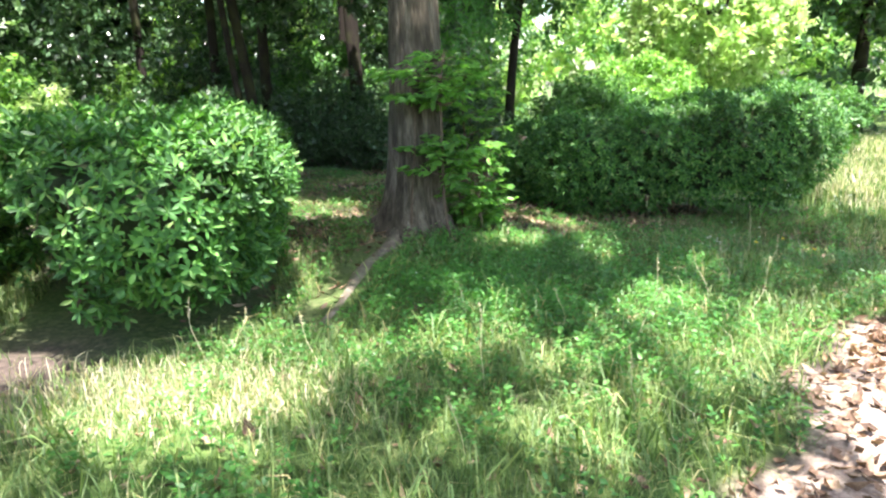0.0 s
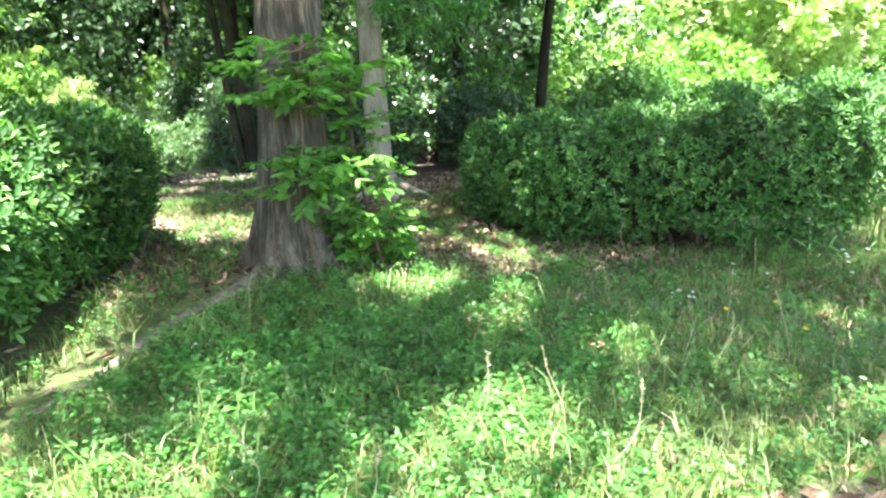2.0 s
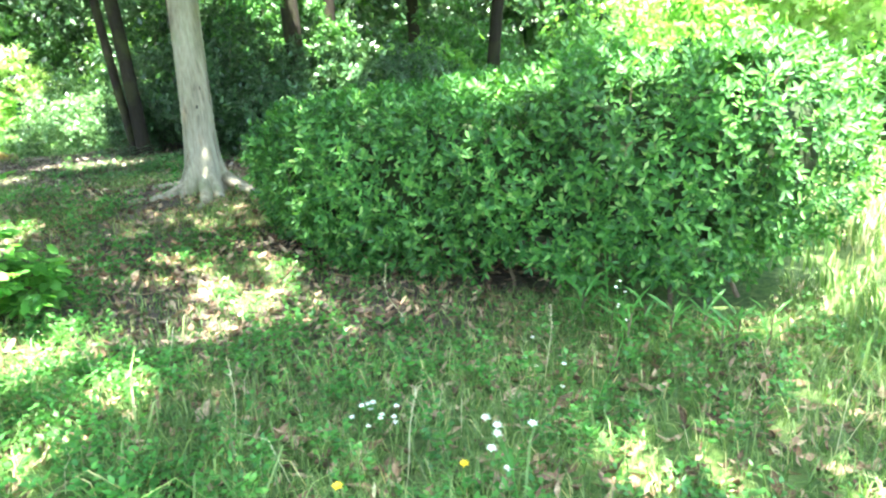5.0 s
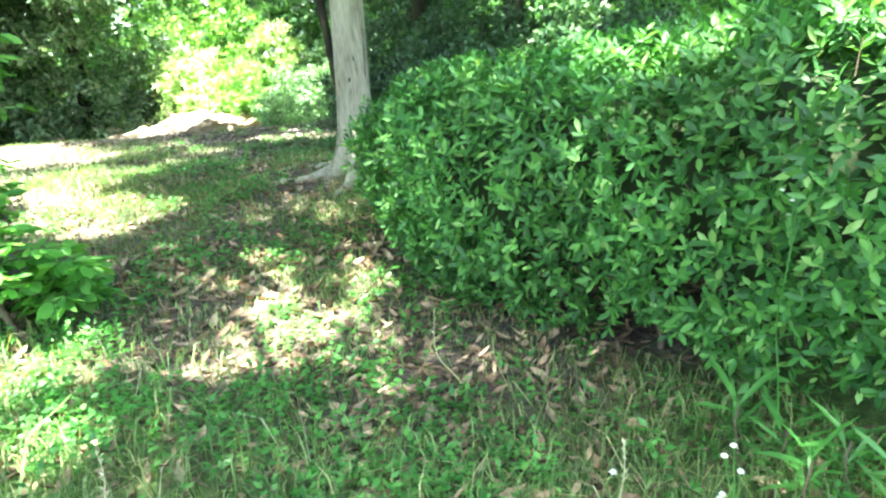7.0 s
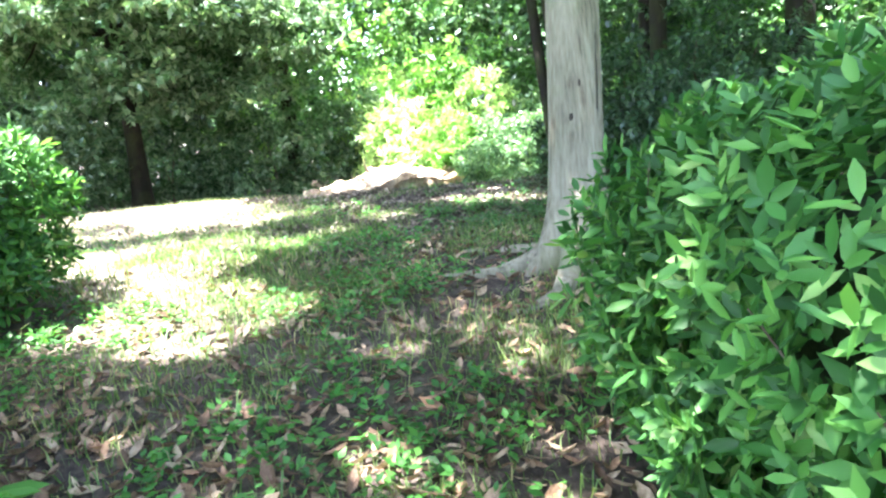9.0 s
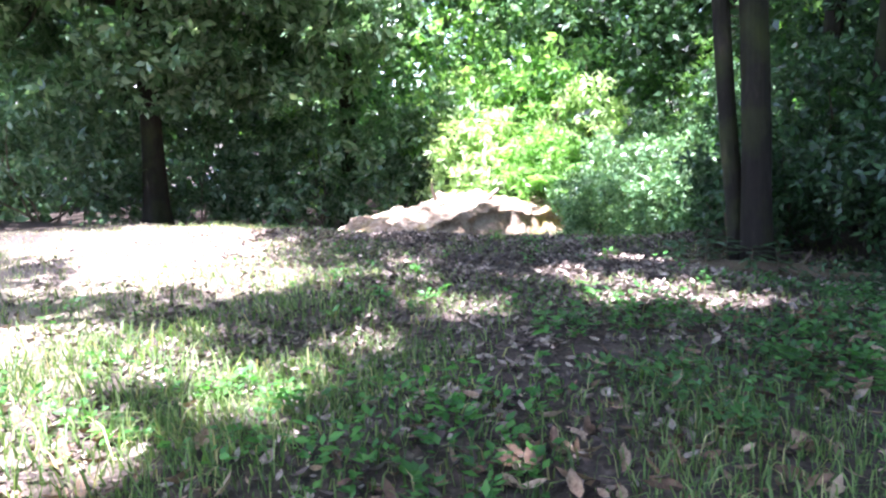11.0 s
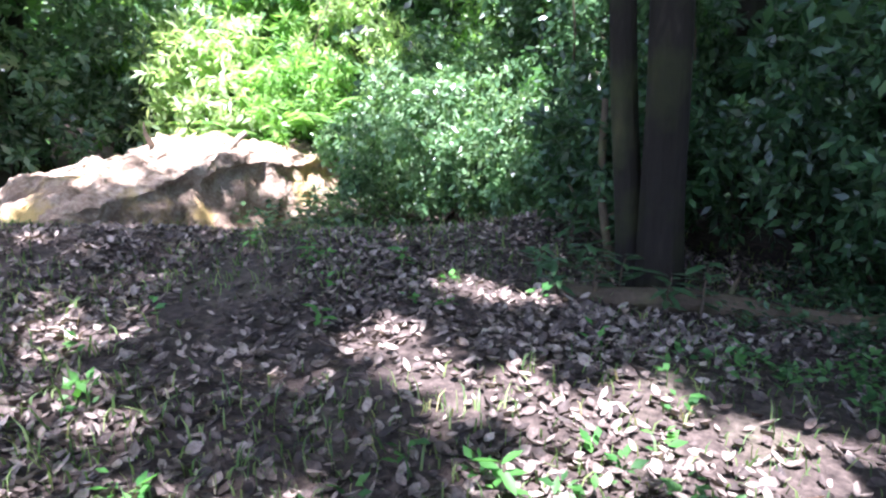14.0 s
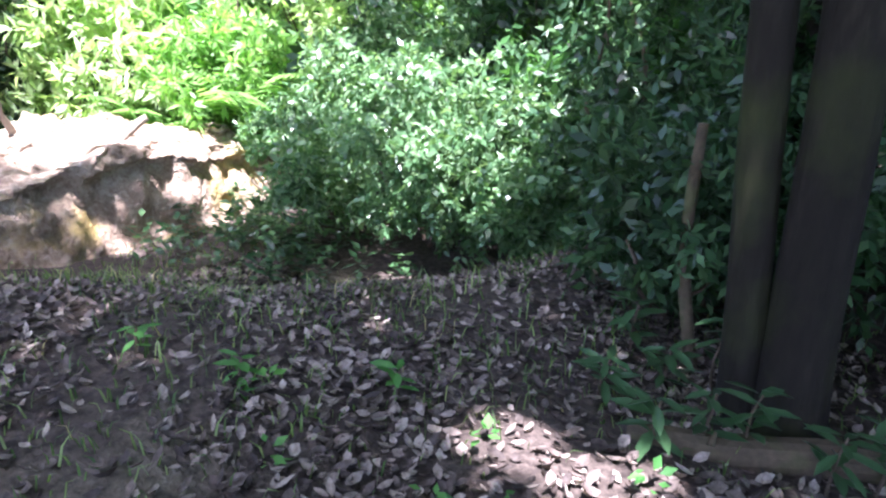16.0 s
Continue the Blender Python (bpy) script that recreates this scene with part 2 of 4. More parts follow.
# Places where the sun comes through the crowns: centre, half-axes and turn on the plan.
GLADES = [(-1.15, 3.1, 0.6, 0.3, 25), (-0.7, 3.5, 0.35, 0.2, 20), (0.75, 2.6, 0.3, 0.25, 0), (1.9, 3.3, 0.5, 0.22, 45), (-1.65, 8.4, 0.4, 0.2, 20), (-2.45, 8.1, 0.55, 0.3, 30),
          (1.28, 7.7, 0.24, 0.2, 40), (1.5, 7.25, 0.16, 0.1, 60), (1.5, 5.85, 0.14, 0.1, 0), (0.66, 6.7, 0.25, 0.15, 20), (-4.2, 8.1, 1.1, 0.45, 10),
          (-1.9, 7.6, 0.6, 0.22, 10), (-1.4, 7.95, 0.25, 0.12, 20), (-2.9, 8.5, 0.6, 0.22, 15), (0.2, 3.6, 0.3, 0.2, 30), (1.6, 4.4, 0.3, 0.2, 45), (2.3, 5.5, 0.15, 0.1, 0), (0.9, 3.4, 0.3, 0.15, 30), (-7.8, 9.2, 2.2, 1.0, 15), (-3.1, 11.76, 0.44, 0.26, 50), (-3.75, 11.65, 0.22, 0.14, 0), (-3.72, 10.65, 0.24, 0.13, 30), (-3.4, 9.9, 0.12, 0.1, 0),
          (-3.0, 9.3, 0.25, 0.16, 0), (-4.25, 11.75, 0.14, 0.1, 0), (-4.33, 12.5, 0.2, 0.08, 0), (-3.9, 8.75, 0.7, 0.3, 20), (-9.7, 13.5, 0.5, 1.45, 10), (-8.9, 12.6, 0.18, 0.11, 20), (-8.9, 13.4, 0.12, 0.16, 0), (-9.0, 14.3, 0.3, 0.4, 0), (-11.2, 15.9, 2.6, 2.2, 0),
          (-6.6, 15.55, 1.4, 1.0, 0), (0.75, 6.35, 0.3, 0.14, 20), (-1.3, 4.1, 0.3, 0.35, 0), (-1.4, 4.9, 0.35, 0.7, 10), (4.7, 8.9, 0.5, 0.6, 0), (2.3, 4.0, 0.35, 0.2, 40), 
          (0.3, 1.2, 0.5, 0.4, 0), (3.75, 8.75, 0.25, 0.16, 0), (4.3, 8.8, 0.3, 0.3, 0),
          (1.55, 6.4, 0.12, 0.08, 20), (0.85, 6.75, 0.2, 0.12, 0), (-1.6, 3.0, 0.35, 0.2, 10), (-1.0, 2.6, 0.45, 0.18, 15), 
          (-11.4, 11.0, 2.0, 1.3, 20), (-10.5, 9.6, 0.6, 0.5, 0), (-12.8, 9.8, 0.7, 0.5, 0), (-11.4, 12.9, 0.9, 0.5, 30), (-2.3, 17.0, 1.2, 0.8, 0), (-1.2, 15.4, 0.5, 0.4, 0)]


def sunny(x, y, margin=0.0):
    """Whether the direct sun reaches the ground there, or within the margin of such a place."""
    open_field = (x > 5.6 + 0.12 * (y - 9)) & (y > 8.2)
    far_clearing = (x < -8.0) & (y > 17.5) & (x > -17)
    back_right = (x > 4.0) & (y > 13)
    wood_gap = (x > -4.5) & (x < -0.5) & (y > 19.5)
    hit = open_field | far_clearing | back_right | wood_gap
    for cx, cy, a, b, turn in GLADES:
        c, s = math.cos(radians(turn)), math.sin(radians(turn))
        u, v = (x - cx) * c + (y - cy) * s, -(x - cx) * s + (y - cy) * c
        ang = np.arctan2(v, u)
        wob = 1 + 0.4 * np.sin(3 * ang + cx * 7) + 0.3 * np.sin(5 * ang + cy * 5) + 0.25 * np.sin(11 * ang + cx * 3)
        hit = hit | ((u / (a + margin)) ** 2 + (v / (b + margin)) ** 2 < wob)
    return hit


# ---- mesh helpers ----
def mesh_of(name, verts, faces, mat, smooth=False):
    """A mesh from an array of vertices and an array of equal-sided faces."""
    verts, faces = np.asarray(verts, np.float32), np.asarray(faces, np.int32)
    me = bpy.data.meshes.new(name)
    me.vertices.add(len(verts))
    me.vertices.foreach_set("co", verts.ravel())
    k = faces.shape[1]
    me.loops.add(faces.size)
    me.loops.foreach_set("vertex_index", faces.ravel())
    me.polygons.add(len(faces))
    me.polygons.foreach_set("loop_start", np.arange(0, faces.size, k, dtype=np.int32))
    if smooth:
        me.polygons.foreach_set("use_smooth", np.ones(len(faces), bool))
    me.materials.append(mat)
    me.update(calc_edges=True)
    return me


def thing(name, label, category, group="", kind="", at=(0, 0, 0)):
    ob = new(name)
    ob.location = at
    return tagged(ob, label, category, group, kind)


def child(name, me, parent, label=""):
    ob = new(name, me)
    ob.parent = parent
    return tagged(ob, label) if label else ob


def unit(v):
    return v / np.maximum(np.linalg.norm(v, axis=-1, keepdims=True), 1e-9)


def leaf_array(P, D, N, L, W, fold=0.2, droop=0.12, quad=False, fine=False):
    """Leaves with their foot at P, pointing along D, face towards N: a folded blade of four triangles, or one flat diamond."""
    D = unit(D)
    S = unit(np.cross(D, N))
    N = np.cross(S, D)
    L, W = np.broadcast_to(L, len(P))[:, None], np.broadcast_to(W, len(P))[:, None]
    left, right = P + 0.45 * L * D + 0.5 * W * S, P + 0.45 * L * D - 0.5 * W * S
    tip = P + L * D - droop * L * N
    if quad:
        return np.stack([P, right, tip, left], 1), np.array([[0, 1, 2, 3]])
    if fine:
        up = lambda t: P + t * L * D - droop * L * N * t * t
        lo, hi = up(0.3) - fold * 0.8 * W * N, up(0.66) - fold * W * N
        r1, r2, l1, l2 = (up(t) + k * w * W * S for k in (-1, 1) for t, w in ((0.3, 0.38), (0.66, 0.44)))
        faces = [[0, 1, 5], [1, 2, 6], [1, 6, 5], [2, 7, 6], [0, 5, 3], [3, 5, 6], [3, 6, 4], [4, 6, 7]]
        return np.stack([P, r1, r2, l1, l2, lo, hi, tip], 1), np.array(faces)
    mid = P + 0.5 * L * D - fold * W * N
    return np.stack([P, right, tip, left, mid], 1), np.array([[0, 1, 4], [1, 2, 4], [2, 3, 4], [3, 0, 4]])


def leaf_mesh(name, mat, *args, **kw):
    V, F = leaf_array(*args, **kw)
    n, k = V.shape[:2]
    return mesh_of(name, V.reshape(-1, 3), (F[None] + k * np.arange(n)[:, None, None]).reshape(-1, F.shape[1]), mat)


def tube(points, radii, sides=8):
    """A tapered tube along points: vertices and quads."""
    pts = np.asarray(points, float)
    tan = unit(np.gradient(pts, axis=0))
    ref = np.where(np.abs(tan[:, 2:3]) > 0.8, np.array([[1.0, 0, 0]]), np.array([[0, 0, 1.0]]))
    u = unit(np.cross(tan, ref))
    v = np.cross(tan, u)
    a = np.linspace(0, 2 * np.pi, sides, endpoint=False)
    r = np.asarray(radii, float)[:, None, None]
    ring = pts[:, None] + r * (np.cos(a)[None, :, None] * u[:, None] + np.sin(a)[None, :, None] * v[:, None])
    f = [(i * sides + j, i * sides + (j + 1) % sides, (i + 1) * sides + (j + 1) % sides, (i + 1) * sides + j)
         for i in range(len(pts) - 1) for j in range(sides)]
    return ring.reshape(-1, 3), np.array(f)


def join(pieces):
    vs, fs, k = [], [], 0
    for v, f in pieces:
        vs.append(v), fs.append(np.asarray(f) + k)
        k += len(v)
    return np.concatenate(vs), np.concatenate(fs)


def crooked(rng, a, b, n=7, bend=0.06):
    a, b = np.array(a, float), np.array(b, float)
    t = np.linspace(0, 1, n)[:, None]
    d = bend * np.linalg.norm(b - a)
    w = sum(rng.normal(0, d / k, 3) * np.sin(k * np.pi * t) for k in (1, 2, 3))
    return a + (b - a) * t + w


def trunk_mesh(name, mat, rng, base, top, r0, r1, height, roots=5, flare=0.9, flare_h=0.35, ridges=0.03, sides=56, rows=70):
    """A trunk with buttressed foot and ridged bark, standing in the ground at base."""
    z = np.linspace(0, 1, rows) ** 1.35
    a = np.linspace(0, 2 * np.pi, sides, endpoint=False)
    Z, A = np.meshgrid(z, a, indexing="ij")
    H = Z * height
    ph = rng.uniform(0, 6.28, 8)
    lobes = np.maximum(0, np.cos(roots * A / 2 + ph[0] + 0.3 * np.sin(A + ph[1]))) ** 3 if roots % 2 == 0 else np.abs(np.cos(roots * A / 2 + ph[0] + 0.35 * np.sin(A + ph[1]))) ** 4
    r = r0 + (r1 - r0) * Z
    r = r * (1 + flare * (0.35 + 0.9 * lobes) * np.exp(-np.maximum(H - 0.1, 0) / flare_h))
    r = r * (1 + ridges * (np.sin(19 * A + 2.2 * np.sin(2.1 * H + ph[2])) + 0.7 * np.sin(31 * A + 3 * np.sin(1.4 * H + ph[3]))) + 0.03 * np.sin(3 * A + 1.3 * H + ph[4]))
    base, top = np.array(base, float), np.array(top, float)
    axis = base + (top - base) * Z[..., None]
    axis[..., 0] += 0.03 * np.sin(1.1 * H + ph[5]) * np.minimum(H, 1)
    V = axis + np.stack([r * np.cos(A), r * np.sin(A), 0 * r], -1)
    i, j = np.meshgrid(np.arange(rows - 1), np.arange(sides), indexing="ij")
    q = np.stack([i * sides + j, i * sides + (j + 1) % sides, (i + 1) * sides + (j + 1) % sides, (i + 1) * sides + j], -1).reshape(-1, 4)
    return mesh_of(name, V.reshape(-1, 3), q, mat, True)


def puffs(rng, centres, radii, per, spread_down=0.3, twig=8):
    """Leaf feet, directions and faces for puffs of foliage: each puff holds twigs that end in a spray of leaves."""
    n, k = len(centres), max(2, per // twig)
    o = unit(rng.normal(size=(n, k, 3)))
    rad = np.broadcast_to(np.asarray(radii, float).reshape(-1, 1), (n, 3))[:, None] * np.array([1, 1, 0.72])
    tip = centres[:, None] + o * rad * rng.uniform(0.3, 1, (n, k, 1)) ** 0.6
    axis = unit(o + 0.55 * rng.normal(size=o.shape) + np.array([0, 0, -spread_down]))
    side = unit(np.cross(axis, rng.normal(size=o.shape)))
    other = np.cross(axis, side)
    along = np.linspace(0, 1, twig)[None, None, :, None]
    spin = (rng.uniform(0, 6.28, (n, k, 1)) + np.arange(twig) * 2.4)[..., None]
    span = rad.mean(-1)[..., None, None] * 0.42
    P = tip[:, :, None] + axis[:, :, None] * (along - 1) * span
    D = unit(np.cos(spin) * side[:, :, None] + np.sin(spin) * other[:, :, None] + (0.3 + 1.0 * along) * axis[:, :, None] + 0.2 * rng.normal(size=P.shape))
    N = unit(np.array([0.1, -0.05, 0.75]) + 0.55 * axis[:, :, None] + 0.5 * rng.normal(size=P.shape))
    return P.reshape(-1, 3), D.reshape(-1, 3), N.reshape(-1, 3)


def foliage(name, mat, rng, centres, radii, per, length, width, down=0.3, quad=True, origin=None):
    """A mesh of leaf puffs. origin: where the tree stands, if the crown leaves gaps for the sun."""
    P, D, N = puffs(rng, centres, radii, per, down)
    if origin is not None:
        k = shaded(P + origin + 0.5 * length * D)
        P, D, N = P[k], D[k], N[k]
    k = 1.22 * rng.uniform(0.65, 1.25, len(P))
    return leaf_mesh(name, mat, P, D, N, length * k, width * k, quad=quad)


# ---- ground ----
def spread(n, lo, hi, near):
    """Coordinates that are dense round the walk and thin out to the horizon."""
    core = np.arange(lo, hi, near)
    out = np.geomspace(near, 700, n)
    return np.concatenate([lo - np.cumsum(out)[::-1], core, hi + np.cumsum(out)])


gx, gy = spread(34, -13, 8, 0.12), spread(34, -3, 18, 0.12)
GX, GY = np.meshgrid(gx, gy)
GZ = land(GX, GY)
far = ease((np.hypot(GX + 1, GY - 8) - 25) / 60)
GZ = GZ * (1 - far) - 0.6 * far
w = len(gx)
i, j = np.meshgrid(np.arange(len(gy) - 1), np.arange(w - 1), indexing="ij")
quads = np.stack([i * w + j, i * w + j + 1, (i + 1) * w + j + 1, (i + 1) * w + j], -1).reshape(-1, 4)
me = mesh_of("ground", np.stack([GX, GY, GZ], -1).reshape(-1, 3), quads, GROUND, True)
# the sun-struck bank and slope get the pale tan, like the track
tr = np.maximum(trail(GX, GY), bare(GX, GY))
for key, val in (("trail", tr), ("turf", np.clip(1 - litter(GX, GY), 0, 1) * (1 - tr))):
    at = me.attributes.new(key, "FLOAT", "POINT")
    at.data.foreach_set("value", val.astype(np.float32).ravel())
ground = tagged(new("ground", me), "grassy woodland ground with bare soil and a leaf-strewn dirt track", "ground", kind="structure")


# ---- hedges ----
def hedge(name, label, seed, centre, half, turn, density, leaf, rise=0.0, taper=0.0, hollow=None, sides=(1, 1, 1, 1, 1)):
    """A clipped, rounded hedge: leafy rosettes over a closed core in the colour of inner shade, on short stems."""
    rng = np.random.default_rng(seed)
    a, b, h = half
    cz = float(land(np.array(centre[0]), np.array(centre[1])))
    root = thing(name, label, "hedge", at=(*centre, cz))
    root.rotation_euler = (0, 0, radians(turn))

    def surface(q, shrink=0.0):
        """Points of the box -1..1 on to the rounded body; gives place and outward normal."""
        e = 3.6
        k = (np.abs(q) ** e).sum(-1, keepdims=True) ** (-1 / e)
        s = q * k
        n = unit(np.sign(s) * np.abs(s) ** (e - 1) / np.array([a, b, h / 2]))
        lump = 0.06 * np.sin(3.1 * s[:, :1] * a + 1.0) * np.cos(2.7 * s[:, 1:2] * b) + 0.05 * np.sin(7 * s[:, :1] * a + 4 * s[:, 2:3])
        hh = h * (1 + rise * np.maximum(s[:, :1], -0.25))
        waist = 1 - taper * ease((0.25 - s[:, 2:3]) / 1.2)
        p = np.concatenate([s[:, :1] * a * waist, s[:, 1:2] * b * waist, 0.06 + hh * (0.5 + 0.5 * s[:, 2:3])], 1)
        return p + n * (lump - shrink), n

    def cover(count):
        q = rng.uniform(-1, 1, (count, 3))
        areas = np.array([b * h, b * h, a * h, a * h, a * b * 2]) * np.array(sides)
        face = rng.choice(5, count, p=areas / areas.sum())
        q[face == 0, 0], q[face == 1, 0], q[face == 2, 1], q[face == 3, 1], q[face == 4, 2] = -1, 1, -1, 1, 1
        return q

    area = 4 * b * h + 4 * a * h + 4 * a * b
    for shrink, share, size in ((0.0, 1.0, 1.0), (0.09, 0.8, 1.05)):
        p, n = surface(cover(int(area * density * share)), shrink)
        p = p + n * rng.normal(0, 0.035, (len(p), 1))
        per = 8
        axis = unit(n + np.array([0, 0, 0.55]) + 0.35 * rng.normal(size=n.shape))
        spin = rng.uniform(0, 6.28, (len(p), 1)) + np.arange(per) * 2.4
        side = unit(np.cross(axis, rng.normal(size=axis.shape)))
        other = np.cross(axis, side)
        lift = np.linspace(0.15, 1.5, per)[None, :, None]
        D = unit(np.cos(spin)[..., None] * side[:, None] + np.sin(spin)[..., None] * other[:, None] + lift * axis[:, None] * 0.8)
        P = p[:, None] + axis[:, None] * (np.arange(per) * 0.008)[None, :, None]
        N = unit(axis[:, None] + 0.25 * rng.normal(size=D.shape))
        L = leaf * size * rng.uniform(0.6, 1.15, D.shape[:2])
        keep = (P[..., 2] > 0.03) & (rng.random(D.shape[:2]) < 0.92)
        if hollow:
            keep &= ~((P[..., 0] < hollow[0]) & (P[..., 1] < hollow[1]) & (P[..., 2] < hollow[2] + 0.1 * np.sin(9 * P[..., 0])))
        child("foliage", leaf_mesh("foliage", HEDGE, P[keep], D[keep], N[keep], L[keep], L[keep] * 0.4, fine=shrink == 0), root)
    # long shoots that stand out of the clipped top
    q = cover(int(area * 5))
    q = q[q[:, 2] > -0.2]
    p, n = surface(q)
    pieces, LP, LD, LN = [], [], [], []
    for k in range(len(p)):
        d = unit(n[k] * 0.6 + np.array([0, 0, 0.9]) + 0.3 * rng.normal(size=3))
        ln = rng.uniform(0.06, 0.16)
        pieces.append(tube(np.array([p[k] - 0.05 * d, p[k] + ln * 0.5 * d, p[k] + ln * d]), (0.003, 0.0025, 0.0015), 4))
        for m in range(7):
            LP.append(p[k] + d * ln * (0.3 + 0.1 * m))
            LD.append(unit(d * 0.8 + 0.8 * unit(np.cross(d, rng.normal(size=3)))))
            LN.append(d)
    child("twig_growth", mesh_of("twig_growth", *join(pieces), TWIG), root)["kind"] = "stuff"
    LP, LD, LN = np.array(LP), np.array(LD), np.array(LN)
    child("shoot_foliage", leaf_mesh("shoot_foliage", HEDGE, LP, LD, LN, leaf * 0.95, leaf * 0.36), root)
    # core: a closed dark sheet that stands for the shade among the twigs
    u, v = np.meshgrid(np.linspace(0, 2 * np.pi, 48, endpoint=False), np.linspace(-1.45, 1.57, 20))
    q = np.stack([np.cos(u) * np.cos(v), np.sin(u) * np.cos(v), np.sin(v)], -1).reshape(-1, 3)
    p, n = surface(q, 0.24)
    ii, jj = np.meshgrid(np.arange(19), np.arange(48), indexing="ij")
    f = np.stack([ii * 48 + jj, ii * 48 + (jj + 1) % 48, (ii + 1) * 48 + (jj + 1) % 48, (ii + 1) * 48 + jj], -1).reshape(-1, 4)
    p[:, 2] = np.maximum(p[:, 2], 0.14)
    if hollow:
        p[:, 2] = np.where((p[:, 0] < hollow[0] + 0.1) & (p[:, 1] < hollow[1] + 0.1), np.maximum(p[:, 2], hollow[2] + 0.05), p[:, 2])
    child("core", mesh_of("core", p, f, HEDGE_SHADE, True), root, "dark sheet standing for the shade inside")
    for k in range(int(a * 7)):
        x, y = rng.uniform(-0.8 * a, 0.8 * a), rng.uniform(-0.75 * b, 0.75 * b)
        d = rng.normal(0, 0.12, 2)
        child("stem", mesh_of("stem", *tube(crooked(rng, (x, y, -0.06), (x + d[0], y + d[1], 0.5), 5), np.linspace(0.018, 0.01, 5), 6), TWIG), root)
    return root


hedge("hedge", "rounded clipped green hedge with glossy leaves on leaf litter", 3, (3.0, 9.25), (2.2, 1.08, 1.33), -9, 170, 0.066, 0.23, 0.1, None, (1, 0.8, 1, 0.3, 1))
hedge("hedge", "clipped green hedge, sunlit at its end, hollow beneath", 5, (-2.35, 5.45), (0.98, 2.15, 1.22), 14, 115, 0.08, 0.0, 0.06, (-0.25, -1.0, 0.8), (0.3, 1, 1, 1, 0.8))

hedge("hedge", "clipped green hedge closing the dark hollow", 6, (-4.35, 4.55), (0.85, 1.6, 1.15), 14, 90, 0.08, 0.0, 0.06, None, (0.3, 1, 1, 0.3, 0.8))


# ---- trees ----
def crown_centres(rng, n, centre, radii, low=-1.0):
    o = unit(rng.normal(size=(n, 3)))
    o = o[o[:, 2] > low]
    return np.array(centre) + o * np.array(radii) * rng.uniform(0.35, 1, (len(o), 1)) ** 0.5


def bough_centres(rng, n, centre, radii, per, reach=0.85):
    """Puff centres on layered, drooping boughs that leave dark gaps between them."""
    o = unit(rng.normal(size=(n, 3)))
    o[:, 2] = np.abs(o[:, 2]) * rng.choice([1, 1, -0.7], n)
    hub = np.array(centre) + o * np.array(radii) * rng.uniform(0.55, 1, (n, 1))
    r, a = reach * rng.uniform(0, 1, (n, per)) ** 0.5, rng.uniform(0, 6.28, (n, per))
    off = np.stack([r * np.cos(a), r * np.sin(a), -0.45 * r**2 + rng.normal(0, 0.07, r.shape)], -1)
    return (hub[:, None] + off).reshape(-1, 3)


def shaded(c):
    """Keeps the foliage whose shadow does not fall on the sunny places."""
    g = c[:, :2] - c[:, 2:3] * np.array([[SUN_TO.x, SUN_TO.y]]) / SUN_TO.z
    return ~sunny(g[:, 0], g[:, 1], 0.12)


def tree(name, label, seed, base, top, r0, r1, bark, leaves, crown, n, per, leaf, puff=0.55, limbs=7, gaps=True, boughs=0, **kw):
    """A tree with trunk, limbs and a crown of leaf puffs. crown: centre and half-axes."""
    rng = np.random.default_rng(seed)
    bz = float(land(np.array(base[0]), np.array(base[1])))
    root = thing(name, label, "tree", at=(base[0], base[1], bz))
    o = np.array([base[0], base[1], bz])
    t = np.array(top, float) - o
    child("trunk", trunk_mesh("trunk", bark, rng, (0, 0, -0.12), t, r0, r1, t[2], **kw), root)
    # high crowns are shifted sideways so their shadows fall on the intended ground
    mid = np.array(crown[0]) + (np.array([0.26 * crown[0][2], 0, 0]) if gaps and crown[0][2] > 6 else 0)
    c = bough_centres(rng, boughs, mid, crown[1], n // boughs) if boughs else crown_centres(rng, n, mid, crown[1])
    if gaps:
        c = c[shaded(c)]
    ends = crown_centres(rng, limbs, mid, np.array(crown[1]) * 0.85)
    for e in ends:
        s = t * rng.uniform(0.62, 0.98)
        a = s * 0.5 + (e - o) * 0.5 + np.array([0, 0, rng.uniform(-0.2, 0.5)])
        pts = np.concatenate([crooked(rng, s, a, 5, 0.05), crooked(rng, a, e - o, 5, 0.08)[1:]])
        if gaps and shaded(pts + o).mean() < 0.75:
            continue
        child("limb", mesh_of("limb", *tube(pts, np.linspace(r1 * 0.75, 0.012, len(pts)), 7), bark, True), root)
    child("crown", foliage("crown", leaves, rng, c - o, rng.uniform(0.6, 1.2, len(c)) * puff, per, leaf, leaf * 0.45, origin=o if gaps else None), root)
    return root


def shrub(name, label, seed, base, radii, height, leaves, n, per, leaf, puff=0.28, stems=6, ratio=0.42, low=0.12, group=""):
    """A bush of several stems with leaf puffs from near the ground up."""
    rng = np.random.default_rng(seed)
    bz = float(land(np.array(base[0]), np.array(base[1])))
    root = thing(name, label, "shrub", group, at=(base[0], base[1], bz))
    c = crown_centres(rng, n, (0, 0, height * (0.5 + low / 2)), (radii[0], radii[1], height * (0.5 - low / 2)))
    c = c + rng.normal(0, 0.12, c.shape)
    c[:, 2] = np.maximum(c[:, 2], 0.08)
    for e in c[rng.choice(len(c), stems, False)]:
        f = rng.normal(0, 0.1, 2)
        child("stem", mesh_of("stem", *tube(crooked(rng, (f[0], f[1], -0.08), e, 7, 0.07), np.linspace(0.022, 0.006, 7), 6), TWIG), root)
    child("foliage", foliage("foliage", leaves, rng, c, rng.uniform(0.6, 1.3, len(c)) * puff, per, leaf, leaf * ratio, 0.35), root)
    return root


